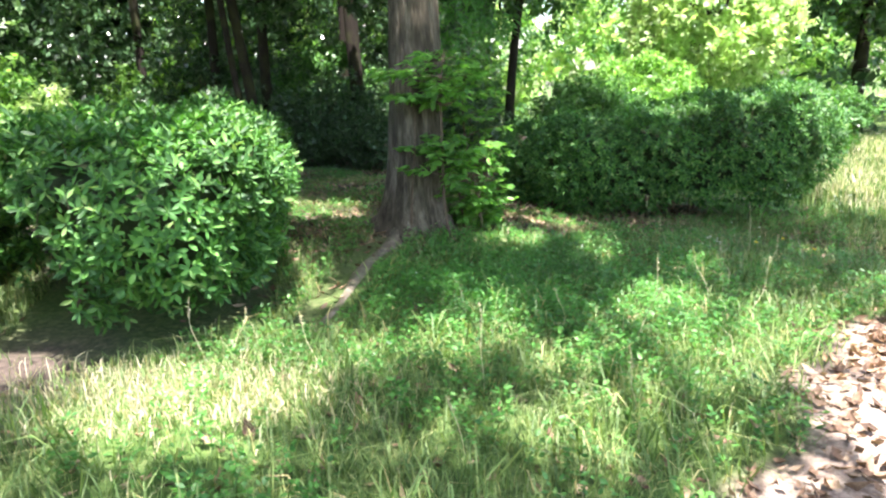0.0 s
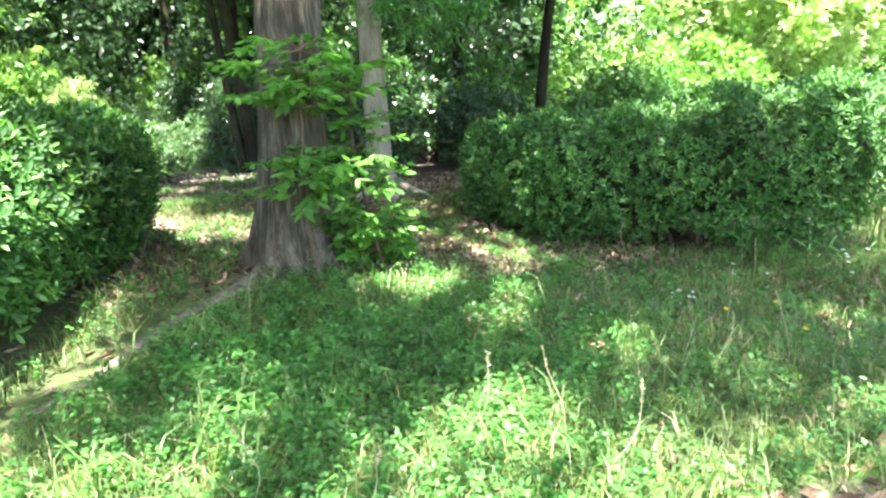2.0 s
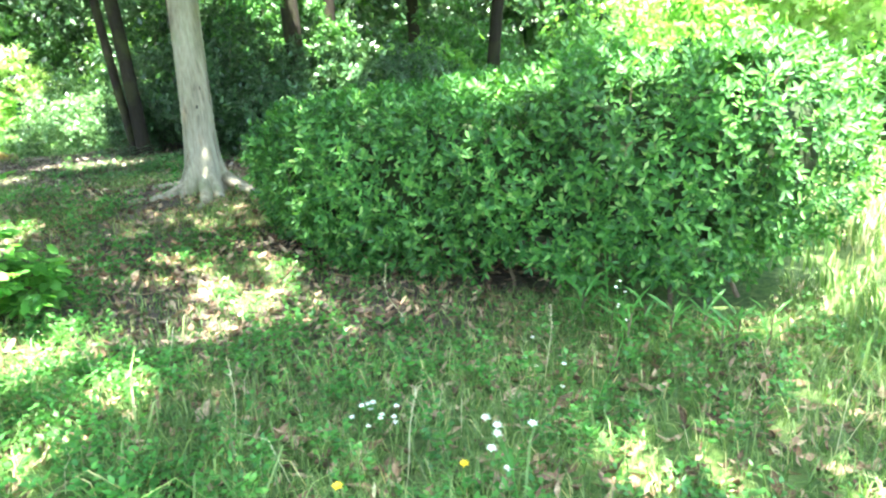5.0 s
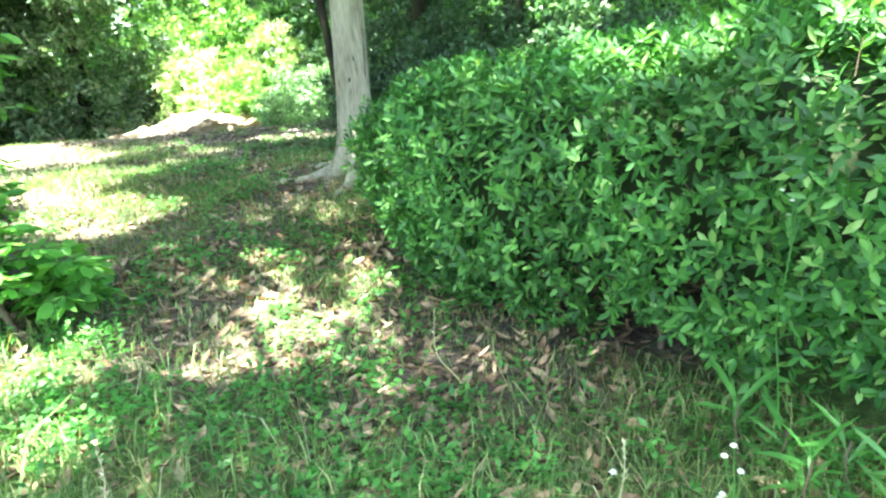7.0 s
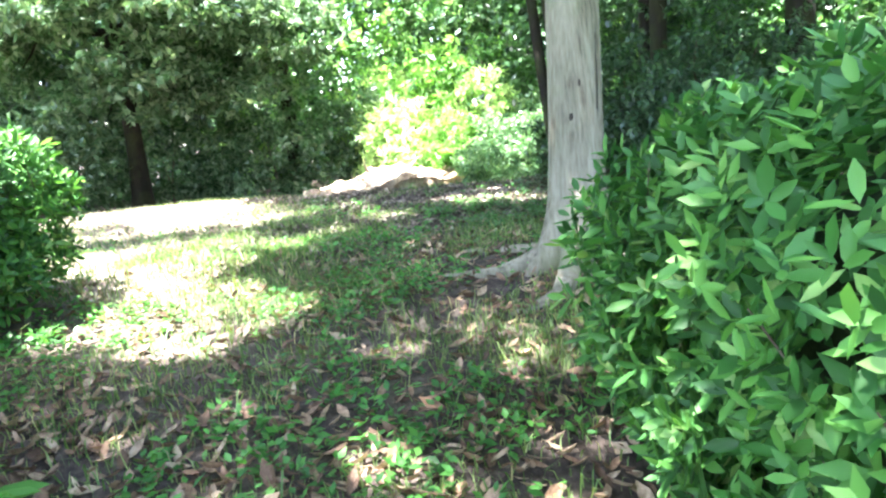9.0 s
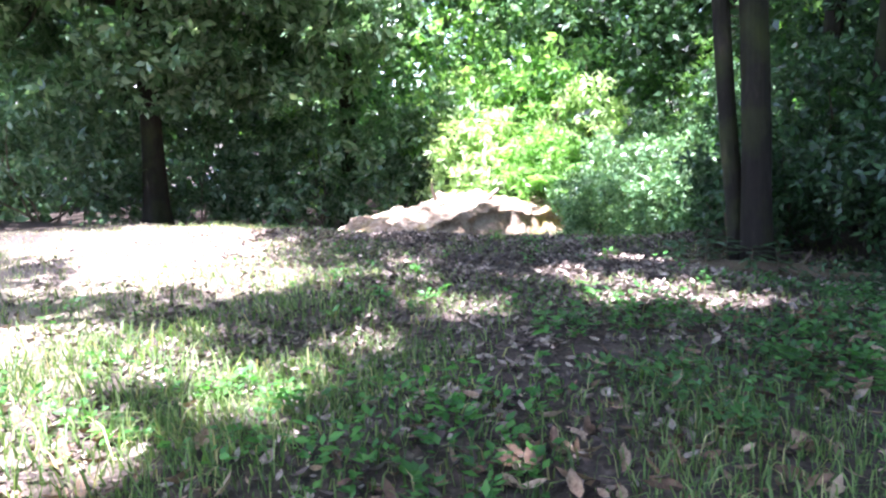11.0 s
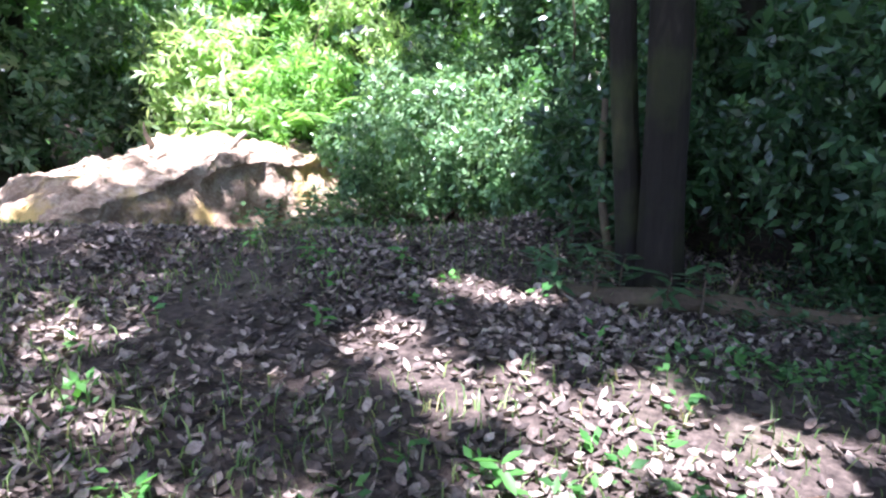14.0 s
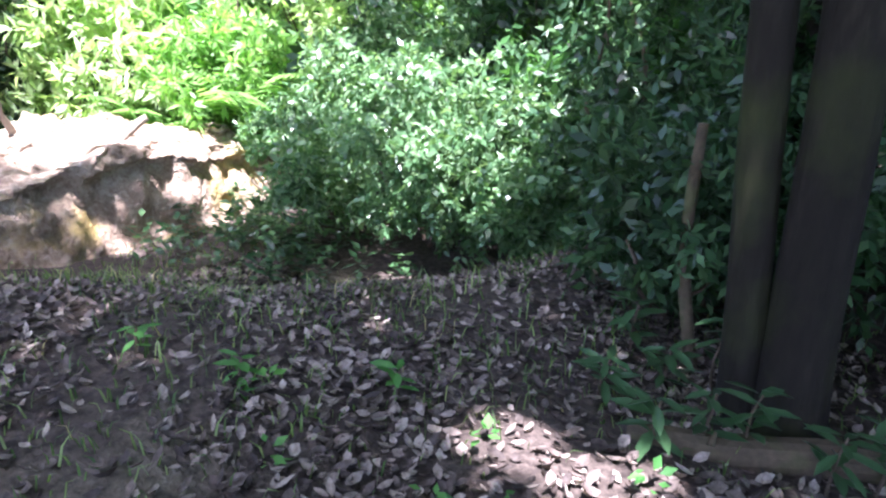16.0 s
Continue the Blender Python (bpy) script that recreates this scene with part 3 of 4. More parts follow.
GD = float(land(np.array(-3.7), np.array(13.1)))
tree_a = tree("tree", "large tree with thick furrowed brown trunk and spreading roots", 11, (-0.29, 6.62), (-0.05, 7.0, 5.6), 0.28, 0.2, BARK_A, MID_LEAF,
     ((-0.3, 6.6, 8.4), (5.2, 4.8, 2.6)), 800, 34, 0.2, 0.6, 9, roots=5, flare=0.75, flare_h=0.3, ridges=0.035)
tree_b = tree("tree", "smooth pale grey tree with dark streaks and buttress roots", 12, (-0.5, 10.08), (-0.5, 10.5, 5.2), 0.16, 0.128, BARK_B, MID_LEAF,
     ((-1.4, 11.0, 7.6), (4.2, 4.2, 2.2)), 720, 34, 0.2, 0.6, 8, roots=5, flare=1.25, flare_h=0.2, ridges=0.006)
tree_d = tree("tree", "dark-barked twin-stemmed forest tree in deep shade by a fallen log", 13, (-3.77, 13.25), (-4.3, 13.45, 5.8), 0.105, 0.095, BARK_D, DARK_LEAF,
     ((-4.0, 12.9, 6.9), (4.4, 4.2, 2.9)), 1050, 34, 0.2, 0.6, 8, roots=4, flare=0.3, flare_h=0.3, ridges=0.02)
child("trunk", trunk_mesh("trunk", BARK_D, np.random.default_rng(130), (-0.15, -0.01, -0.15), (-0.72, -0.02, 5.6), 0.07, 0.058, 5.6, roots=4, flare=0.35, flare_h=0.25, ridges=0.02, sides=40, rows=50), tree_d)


def ground_root(parent, bark, seed, plan, r0, r1, sunk=0.4):
    """A root that creeps over the ground away from a trunk, half buried."""
    rng = np.random.default_rng(seed)
    t = np.linspace(0, len(plan) - 1, 18)
    px, py = (np.interp(t, range(len(plan)), [q[k] for q in plan]) + 0.03 * np.sin(2.1 * t + seed + k) for k in (0, 1))
    rad = np.linspace(r0, r1, 18)
    pts = np.stack([px, py, land(px, py) - rad * sunk + 0.18 * np.exp(-t * 2.2 * r0 / 0.08)], -1) - np.array(parent.location)
    return child("root", mesh_of("root", *tube(pts, rad * (1 + 0.12 * np.sin(3 * t + seed)), 12), bark, True), parent)


ground_root(tree_a, ROOTWOOD, 1, [(-0.4, 6.5), (-0.54, 5.9), (-0.64, 5.3), (-0.73, 4.8), (-0.8, 4.2)], 0.11, 0.05, 0.72)
ground_root(tree_a, BARK_A, 2, [(-0.6, 6.9), (-1.0, 6.75), (-1.4, 6.4)], 0.09, 0.03)
ground_root(tree_a, BARK_A, 3, [(-0.15, 6.65), (0.2, 6.3), (0.5, 6.2)], 0.07, 0.02)
for k, plan in enumerate([[(-0.5, 9.98), (-0.66, 9.6), (-0.95, 9.4)], [(-0.38, 10.0), (-0.2, 9.62), (-0.22, 9.35)], [(-0.3, 10.18), (0.05, 10.2), (0.35, 10.0)], [(-0.55, 10.1), (-0.95, 10.05), (-1.2, 9.8)]]):
    ground_root(tree_b, BARK_B, 4 + k, plan, 0.075, 0.02)
SCAR = rough_mat("dark_bark_scar", [(0.3, (0.02, 0.016, 0.012)), (0.7, (0.06, 0.05, 0.04))], 20, 0.95, 0.5)
for a0, z0, z1, wide in ((8, 0.3, 1.3, 0.05), (-25, 0.83, 0.91, 0.07), (-33, 1.02, 1.06, 0.04), (-48, 0.84, 0.88, 0.05)):
    zz = np.linspace(z0, z1, 14)
    prof = wide * np.sin(np.pi * np.linspace(0.04, 0.96, 14)) ** 0.4 * (1 + 0.3 * np.sin(9 * zz))
    rr = 0.165 * (1 + 1.25 * 0.7 * np.exp(-zz / 0.2)) * 1.02
    ang = radians(a0) + np.linspace(-1, 1, 5)[None, :] * prof[:, None] + 0.05 * np.sin(8 * zz)[:, None]
    ax = np.outer(zz / 5.2, np.array([0.0, 0.42]))
    V = np.stack([ax[:, :1] + rr[:, None] * np.cos(ang), ax[:, 1:] + rr[:, None] * np.sin(ang), np.broadcast_to(zz[:, None], ang.shape)], -1)
    i, j = np.meshgrid(np.arange(13), np.arange(4), indexing="ij")
    child("bark_scar", mesh_of("bark_scar", V.reshape(-1, 3), np.stack([i * 5 + j, i * 5 + j + 1, i * 5 + j + 6, i * 5 + j + 5], -1).reshape(-1, 4), SCAR), tree_b, "dark scar in the bark")
# drooping spray of long narrow leaves
rng = np.random.default_rng(29)
c = crown_centres(rng, 70, (0.75, 0.1, 2.6), (0.85, 0.7, 0.75))
P, D, N = puffs(rng, c, 0.3, 26, 1.3)
child("drooping_spray", leaf_mesh("drooping_spray", SPROUT_LEAF, P, D, N, 0.19 * rng.uniform(0.6, 1.2, len(P)), 0.028), tree_b, "drooping spray of long narrow leaves")
child("limb", mesh_of("limb", *tube(crooked(rng, (-0.05, 0.05, 3.3), (1.0, 0.1, 2.9), 8, 0.05), np.linspace(0.05, 0.015, 8), 8), BARK_B, True), tree_b)


def sapling(name, label, seed, at, height, tiers, leaf, reach):
    """A young tree: a thin stem with tiers of side twigs that carry broad leaves."""
    rng = np.random.default_rng(seed)
    root = thing(name, label, "sapling", at=(at[0], at[1], float(land(np.array(at[0]), np.array(at[1])))))
    stem = crooked(rng, (0, 0, -0.05), (rng.normal(0, 0.05), rng.normal(0, 0.05), height), 12, 0.03)
    child("stem", mesh_of("stem", *tube(stem, np.linspace(0.016, 0.005, 12), 7), TWIG, True), root)
    LP, LD, LN = [], [], []
    for z in tiers:
        p = np.array([np.interp(z, stem[:, 2], stem[:, k]) for k in range(3)])
        for a in rng.uniform(0, 6.28, 8):
            e = p + np.array([math.cos(a), math.sin(a), rng.uniform(-0.1, 0.3)]) * reach * rng.uniform(0.5, 1.1)
            tw = crooked(rng, p, e, 7, 0.06)
            child("twig", mesh_of("twig", *tube(tw, np.linspace(0.005, 0.002, 7), 5), TWIG), root)
            for q in tw[2:]:
                for sgn in (-1, 1, 0.2):
                    d = unit(e - p)
                    LP.append(q), LN.append(np.array([0, 0, 1.0]) + 0.35 * rng.normal(size=3))
                    LD.append(d * 0.6 + sgn * np.cross(d, (0, 0, 1.0)) + 0.25 * rng.normal(size=3) + np.array([0, 0, -0.2]))
    LP, LD, LN = np.array(LP), unit(np.array(LD)), unit(np.array(LN))
    L = leaf * rng.uniform(0.6, 1.2, len(LP))
    child("foliage", leaf_mesh("foliage", SAPLING_LEAF, LP, LD, LN, L, L * 0.5, fine=True), root)
    return root


sapling("sapling", "leafy sapling growing against the thick trunk", 91, (0.12, 6.2), 1.85, (0.7, 0.85, 0.95, 1.35, 1.5, 1.6, 1.75), 0.115, 0.45)
sapling("sapling", "leafy sapling growing against the thick trunk", 92, (0.45, 6.75), 1.75, (0.25, 0.4, 0.55, 0.75, 0.9, 1.05, 1.25, 1.5, 1.65), 0.1, 0.42)
sapling("sapling", "leafy sapling growing against the thick trunk", 93, (-0.3, 6.25), 1.7, (0.9, 1.4, 1.6), 0.1, 0.36)
sapling("seedling", "low broad-leaved seedling in the leaf litter", 94, (0.42, 7.0), 0.36, (0.14, 0.2, 0.27, 0.33), 0.13, 0.17)
sapling("seedling", "low broad-leaved seedling in the leaf litter", 95, (0.2, 6.6), 0.5, (0.2, 0.3, 0.4, 0.48), 0.1, 0.25)
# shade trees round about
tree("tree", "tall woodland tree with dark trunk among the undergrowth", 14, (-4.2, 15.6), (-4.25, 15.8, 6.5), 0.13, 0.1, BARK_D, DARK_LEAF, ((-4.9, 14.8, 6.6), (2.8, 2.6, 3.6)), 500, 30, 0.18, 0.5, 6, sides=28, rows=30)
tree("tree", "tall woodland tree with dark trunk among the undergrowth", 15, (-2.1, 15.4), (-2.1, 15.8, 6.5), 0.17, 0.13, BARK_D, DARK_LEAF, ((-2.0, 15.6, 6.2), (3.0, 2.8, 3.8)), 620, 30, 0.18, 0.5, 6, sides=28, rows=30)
tree("tree", "broad dark evergreen tree with low drooping branches", 16, (-12.0, 9.6), (-12.0, 9.8, 5.0), 0.18, 0.12, BARK_D, GLINT_LEAF, ((-11.9, 10.2, 3.9), (2.6, 3.8, 2.9)), 2300, 32, 0.14, 0.32, 8, False, boughs=120, sides=28, rows=30)
tree("tree", "slender leaning tree behind the hedge", 17, (1.3, 16.0), (2.0, 16.2, 6.0), 0.12, 0.08, BARK_D, MID_LEAF, ((1.8, 16.4, 6.0), (2.6, 2.4, 3.0)), 420, 30, 0.18, 0.5, 6, sides=28, rows=30)
tree("tree", "sunlit yellow-green tree in the open", 18, (6.6, 17.5), (6.7, 17.6, 3.6), 0.11, 0.08, BARK_D, YELLOW_LEAF, ((6.6, 17.5, 3.2), (2.1, 2.0, 2.5)), 640, 34, 0.16, 0.45, 6, False, sides=28, rows=30)
tree("tree", "dark spreading tree at the edge of the sunny field", 19, (12.6, 21.5), (12.8, 21.5, 5.0), 0.22, 0.16, BARK_D, DARK_LEAF, ((12.6, 21.5, 6.0), (4.0, 3.6, 3.6)), 700, 34, 0.22, 0.6, 8, False, sides=28, rows=30)
# the next four stand out of view, added only to cast shade
tree("tree", "unseen tall tree added to shade the track", 20, (-4.6, 1.5), (-4.5, 1.6, 6.0), 0.22, 0.16, BARK_A, MID_LEAF, ((-3.2, 2.6, 8.2), (4.4, 4.4, 2.2)), 360, 34, 0.2, 0.6, 8, sides=28, rows=30)
tree("tree", "unseen tall tree added to shade the track", 21, (5.6, 3.2), (5.4, 3.4, 6.0), 0.22, 0.16, BARK_A, MID_LEAF, ((4.3, 5.4, 8.2), (4.6, 4.8, 2.2)), 190, 34, 0.2, 0.6, 8, sides=28, rows=30)
tree("tree", "unseen tall tree added to shade the track", 22, (1.6, -3.6), (1.6, -3.4, 6.0), 0.22, 0.16, BARK_A, MID_LEAF, ((1.6, 1.0, 8.2), (4.8, 4.2, 2.2)), 320, 34, 0.2, 0.6, 8, sides=28, rows=30)
tree("tree", "unseen tall tree added to shade the leaf litter", 23, (-7.4, 4.8), (-7.2, 5.0, 6.0), 0.22, 0.16, BARK_D, MID_LEAF, ((-6.4, 6.6, 8.0), (4.4, 3.6, 2.2)), 440, 34, 0.2, 0.6, 8, sides=28, rows=30)

# forest trees added for their high crowns, which keep the understory dark
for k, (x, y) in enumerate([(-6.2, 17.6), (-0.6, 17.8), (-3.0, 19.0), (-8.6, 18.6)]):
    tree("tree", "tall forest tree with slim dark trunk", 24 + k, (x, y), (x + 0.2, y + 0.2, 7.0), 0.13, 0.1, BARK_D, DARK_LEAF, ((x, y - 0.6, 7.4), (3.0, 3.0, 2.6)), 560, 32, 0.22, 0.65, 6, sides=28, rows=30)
# added for its overhanging crown, which keeps sun off the mound
tree("tree", "tall tree added, crown out of view, to shade the earth mound", 39, (-13.4, 13.4), (-12.8, 13.3, 7.0), 0.16, 0.12, BARK_D, DARK_LEAF, ((-9.6, 12.0, 8.2), (4.2, 3.4, 1.9)), 520, 34, 0.2, 0.6, 8, sides=28, rows=30)

# ---- undergrowth ----
DARK_BUSH, SUN_BUSH = "dense dark green woodland shrub in the shade", "sunlit light green bush with soft leaves"
# overexposed sun on these bushes is put into their pale leaf colours
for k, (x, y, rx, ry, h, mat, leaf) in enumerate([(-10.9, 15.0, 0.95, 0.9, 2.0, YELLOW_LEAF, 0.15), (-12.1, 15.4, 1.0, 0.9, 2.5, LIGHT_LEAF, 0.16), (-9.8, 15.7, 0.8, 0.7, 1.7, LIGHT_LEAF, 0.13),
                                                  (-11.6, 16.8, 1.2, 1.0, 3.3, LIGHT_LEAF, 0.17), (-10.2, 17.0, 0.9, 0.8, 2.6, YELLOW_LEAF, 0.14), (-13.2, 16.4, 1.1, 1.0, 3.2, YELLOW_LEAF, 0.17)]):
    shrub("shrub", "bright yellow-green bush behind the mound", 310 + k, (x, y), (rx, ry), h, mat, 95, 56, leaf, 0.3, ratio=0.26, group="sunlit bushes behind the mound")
shrub("shrub", "small-leaved greyish shrub glinting in the sun", 32, (-7.0, 15.5), (1.5, 1.2), 1.5, GREY_LEAF, 210, 112, 0.066, 0.27)
shrub("shrub", "small-leaved greyish shrub glinting in the sun", 34, (-5.85, 15.3), (1.1, 0.9), 1.25, GREY_LEAF, 160, 112, 0.064, 0.25)
shrub("shrub", "small-leaved greyish shrub glinting in the sun", 33, (-8.4, 17.2), (1.4, 1.2), 2.0, GREY_LEAF, 200, 54, 0.09)
for k, (x, y, rx, ry, h) in enumerate([(-5.3, 16.4, 1.4, 1.0, 1.5), (-3.4, 15.6, 1.2, 1.0, 1.6), (-1.0, 16.0, 1.3, 1.0, 1.8), (-12.3, 12.4, 1.6, 1.6, 2.2), (-12.5, 8.0, 1.5, 1.8, 1.8),
                                       (-13.5, 10.5, 1.4, 2.0, 2.4), (-0.2, 18.5, 1.6, 1.2, 2.4), (-4.6, 18.5, 1.8, 1.2, 2.6), (-2.5, 14.9, 1.0, 0.8, 2.0), (-3.0, 16.8, 1.3, 1.0, 2.8), (0.3, 14.6, 0.9, 0.8, 1.7), (-3.05, 14.15, 0.6, 0.5, 1.2), (-2.3, 13.8, 0.7, 0.5, 1.1), (-1.5, 13.5, 0.7, 0.5, 1.0), (-4.3, 13.95, 0.5, 0.4, 0.9), (-4.9, 15.1, 0.9, 0.8, 1.9), (-6.9, 18.2, 1.6, 1.2, 3.6), (-12.4, 14.8, 1.4, 1.2, 2.6)]):
    close = y < 15.2 and x > -6
    shrub("shrub", DARK_BUSH, 40 + k, (x, y), (rx, ry), h, GLINT_LEAF if x < -11 else DARK_LEAF if close or k % 3 else MID_LEAF, 110 if close else 150, 64 if close else 46, 0.07 if close else 0.12, 0.26 if close else 0.3, group="woodland shrubs")
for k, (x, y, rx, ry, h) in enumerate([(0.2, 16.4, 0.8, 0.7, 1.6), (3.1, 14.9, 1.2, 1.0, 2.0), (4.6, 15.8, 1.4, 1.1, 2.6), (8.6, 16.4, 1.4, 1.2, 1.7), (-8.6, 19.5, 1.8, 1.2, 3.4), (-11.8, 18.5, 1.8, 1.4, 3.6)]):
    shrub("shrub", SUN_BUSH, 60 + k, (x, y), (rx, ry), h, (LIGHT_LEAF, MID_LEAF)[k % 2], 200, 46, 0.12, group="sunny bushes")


def woods(name, label, seed, mats, angles, near, far_, height, n, leaf, fill=0.15):
    """Far woods that close the view: overlapping leafy masses with gaps, one object a kind of green."""
    rng = np.random.default_rng(seed)
    for m in mats:
        th = np.radians(rng.uniform(*angles, n))
        r = rng.uniform(near, far_, n)
        z = rng.uniform(0, 1, n) ** 0.85 * height
        c = np.stack([-1 - np.sin(th) * r, 8 + np.cos(th) * r, z - 0.5], -1)
        lump = np.sin(th * 23 + m[1]) + 0.8 * np.sin(z * 1.1 + th * 41) + 0.6 * np.sin(r * 1.3 + z)
        c = c[lump > -fill]
        tagged(new(name, foliage(name, m[0], rng, c, rng.uniform(0.45, 1.2, len(c)), 34, leaf * 0.75, leaf * 0.38)), label, "woods", kind="stuff")


# grey leaves here put the haze of distance into the colour
woods("far_woods", "distant mixed green woodland closing the view", 70, [(GREY_LEAF, 0), (LIGHT_LEAF, 4), (MID_LEAF, 1)], (46, 74), 12.5, 24, 13, 800, 0.22)
# shaded woods get dark leaves, sunlit ones pale: light set by leaf colour
woods("far_woods", "dense dark woodland behind the trees", 72, [(DARK_LEAF, 2), (DARK_LEAF, 5)], (-6, 48), 11, 21, 15, 2700, 0.21, -0.1)
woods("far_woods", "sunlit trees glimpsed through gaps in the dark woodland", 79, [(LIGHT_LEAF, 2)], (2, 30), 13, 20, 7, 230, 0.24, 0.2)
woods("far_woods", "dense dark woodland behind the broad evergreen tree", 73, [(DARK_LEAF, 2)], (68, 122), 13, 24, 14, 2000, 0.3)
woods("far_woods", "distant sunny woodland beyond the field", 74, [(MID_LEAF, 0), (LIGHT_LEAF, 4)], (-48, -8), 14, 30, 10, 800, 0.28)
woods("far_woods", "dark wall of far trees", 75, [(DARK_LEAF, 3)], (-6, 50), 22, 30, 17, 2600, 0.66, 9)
# haze over the hillside, again painted with the grey leaf
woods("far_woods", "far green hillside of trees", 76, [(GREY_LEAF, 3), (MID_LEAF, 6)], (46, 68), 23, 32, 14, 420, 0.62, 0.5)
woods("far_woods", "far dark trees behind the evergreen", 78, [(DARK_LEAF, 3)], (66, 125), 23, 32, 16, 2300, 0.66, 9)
# yellow-white leaf colour stands for far trees burnt out by sun
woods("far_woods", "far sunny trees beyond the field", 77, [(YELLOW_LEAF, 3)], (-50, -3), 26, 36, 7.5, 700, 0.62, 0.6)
# added out of view, to close off the open sky behind the walker
woods("far_woods", "unseen woodland added behind the walker to hold back skylight", 71, [(DARK_LEAF, 1)], (118, 318), 16, 26, 9, 700, 0.45)

# ---- mound ----
def fractal(x, y, sx, sy, seed, octaves=6):
    return np.array([[noise.fractal(Vector((float(a) * sx, float(b) * sy, seed)), 0.85, 2.1, octaves) for a, b in zip(ra, rb)] for ra, rb in zip(x, y)])


rng = np.random.default_rng(80)
NU, NV = 150, 170
mu, mv = np.meshgrid(np.linspace(-1, 1, NU), np.linspace(-1, 1, NV), indexing="ij")
X, Y = mu * 1.25, 0.75 + mv * 2.5
coarse, grit = fractal(X, Y, 1.3, 1.1, 0.3, 3), fractal(X, Y, 4.2, 3.4, 1.7)
# along: a long shoulder, a knob, a broken edge and a tail of roots; across: a gentle back, a lip and a worn vertical front
along = np.interp(Y + 0.16 * coarse, [-1.75, -1.5, -1.05, -0.4, 0.3, 0.7, 1.0, 2.0, 2.2, 2.4, 2.8, 3.25], [0, 0.45, 0.75, 0.88, 0.95, 1.0, 0.92, 0.74, 0.62, 0.5, 0.32, 0])
lip = 0.6 + 0.05 * np.sin(1.6 * Y + 1.0) + 0.05 * coarse
front = np.interp(mu - lip, [-2, -1.35, -0.9, -0.45, -0.1, 0.03, 0.1, 0.22, 0.36], [0, 0.35, 0.95, 1.0, 0.86, 0.74, 0.52, 0.12, 0])
H = 1.0 * along * front + (0.06 * grit + 0.05 * coarse) * ease((1 - np.abs(mu)) / 0.25) * ease((1 - np.abs(mv)) / 0.1)
face = ease((mu - lip + 0.02) / 0.08) * ease((0.4 - (mu - lip)) / 0.15) * along
X = X - 0.13 * face + 0.5 * ease((Y - 1.9) / 1.3)
lump = np.stack([X, Y, H - 0.1], -1).reshape(-1, 3)
rough = np.array([[noise.fractal(Vector(p) * 3.1 + Vector((k * 9.0, 0, 0)), 0.75, 2.2, 6) for k in range(3)] for p in lump.tolist()])
lump = lump + rough * np.array([0.1, 0.06, 0.05]) * np.maximum(0.15, ease((1 - np.abs(mv)) / 0.15)).reshape(-1, 1)
ii, jj = np.meshgrid(np.arange(NU - 1), np.arange(NV - 1), indexing="ij")
f = np.stack([ii * NV + jj, (ii + 1) * NV + jj, (ii + 1) * NV + jj + 1, ii * NV + jj + 1], -1).reshape(-1, 4)
mound = thing("mound", "eroded clay earth mound with yellow moss and bared roots", "mound", at=(-9.3, 13.15, float(land(np.array(-9.0), np.array(13.0)))))
mound.rotation_euler = (0, 0, radians(8))
child("earth", mesh_of("earth", lump, f, MOUND, True), mound)
skin = lump.reshape(NU, NV, 3)
for k in range(46):
    i0, j0, steps = int(rng.uniform(70, 135)), int(rng.uniform(122, 142)), int(rng.uniform(14, 30))
    drift = rng.uniform(-0.4, 0.9)
    way = np.array([skin[min(NU - 1, max(0, int(i0 + drift * m + 2.0 * np.sin(m * 0.6 + k))))][min(NV - 1, j0 + m)] for m in range(steps)])
    lift = 0.09 * np.sin(np.pi * np.linspace(0, 1, steps)) * rng.random()
    way = way + rng.normal(0, 0.012, way.shape) + np.stack([0 * lift, 0 * lift, 0.015 + lift], -1)
    child("root", mesh_of("root", *tube(way, np.linspace(rng.uniform(0.008, 0.03), 0.004, steps), 6), DEADWOOD, True), mound, "bared pale root" if k == 0 else "")


def log(name, label, seed, a, b, r0, r1, mat, category, knots=3):
    rng = np.random.default_rng(seed)
    a, b = np.array(a, float), np.array(b, float)
    root = thing(name, label, category, at=tuple(a))
    pts = crooked(rng, (0, 0, 0), b - a, 14, 0.02)
    v, f = tube(pts, np.linspace(r0, r1, 14) * rng.uniform(0.88, 1.1, 14), 14)
    caps = [(v[:14].mean(0, keepdims=True), 0), (v[-14:].mean(0, keepdims=True), len(v) - 14)]
    vv = np.concatenate([v, caps[0][0], caps[1][0]])
    ff = f.tolist()
    for c, (_, s) in enumerate(caps):
        ff += [[s + q, s + (q + 1) % 14, len(v) + c, len(v) + c] for q in range(14)]
    me = bpy.data.meshes.new("wood")
    me.from_pydata(vv.tolist(), [], [q if q[2] != q[3] else q[:3] for q in ff])
    me.materials.append(mat)
    me.update()
    child("wood", me, root)
    for k in range(knots):
        p = pts[rng.integers(2, 11)]
        child("snag", mesh_of("snag", *tube(crooked(rng, p, p + rng.normal(0, 0.5, 3) * np.array([1, 1, 0.3]) * r0 * 4 + np.array([0, 0, r0 * 1.5]), 4), np.linspace(r0 * 0.4, 0.006, 4), 6), mat, True), root)
    return root


log("stump", "weathered stump remnant on top of the mound", 81, (-9.15, 13.1, 0.0), (-9.2, 13.3, 0.32), 0.12, 0.08, DEADWOOD, "stump", 1)
log("branch", "broken pale branch leaning on the mound", 82, (-8.95, 13.6, 0.0), (-8.75, 14.05, 0.38), 0.045, 0.03, DEADWOOD, "branch", 1)
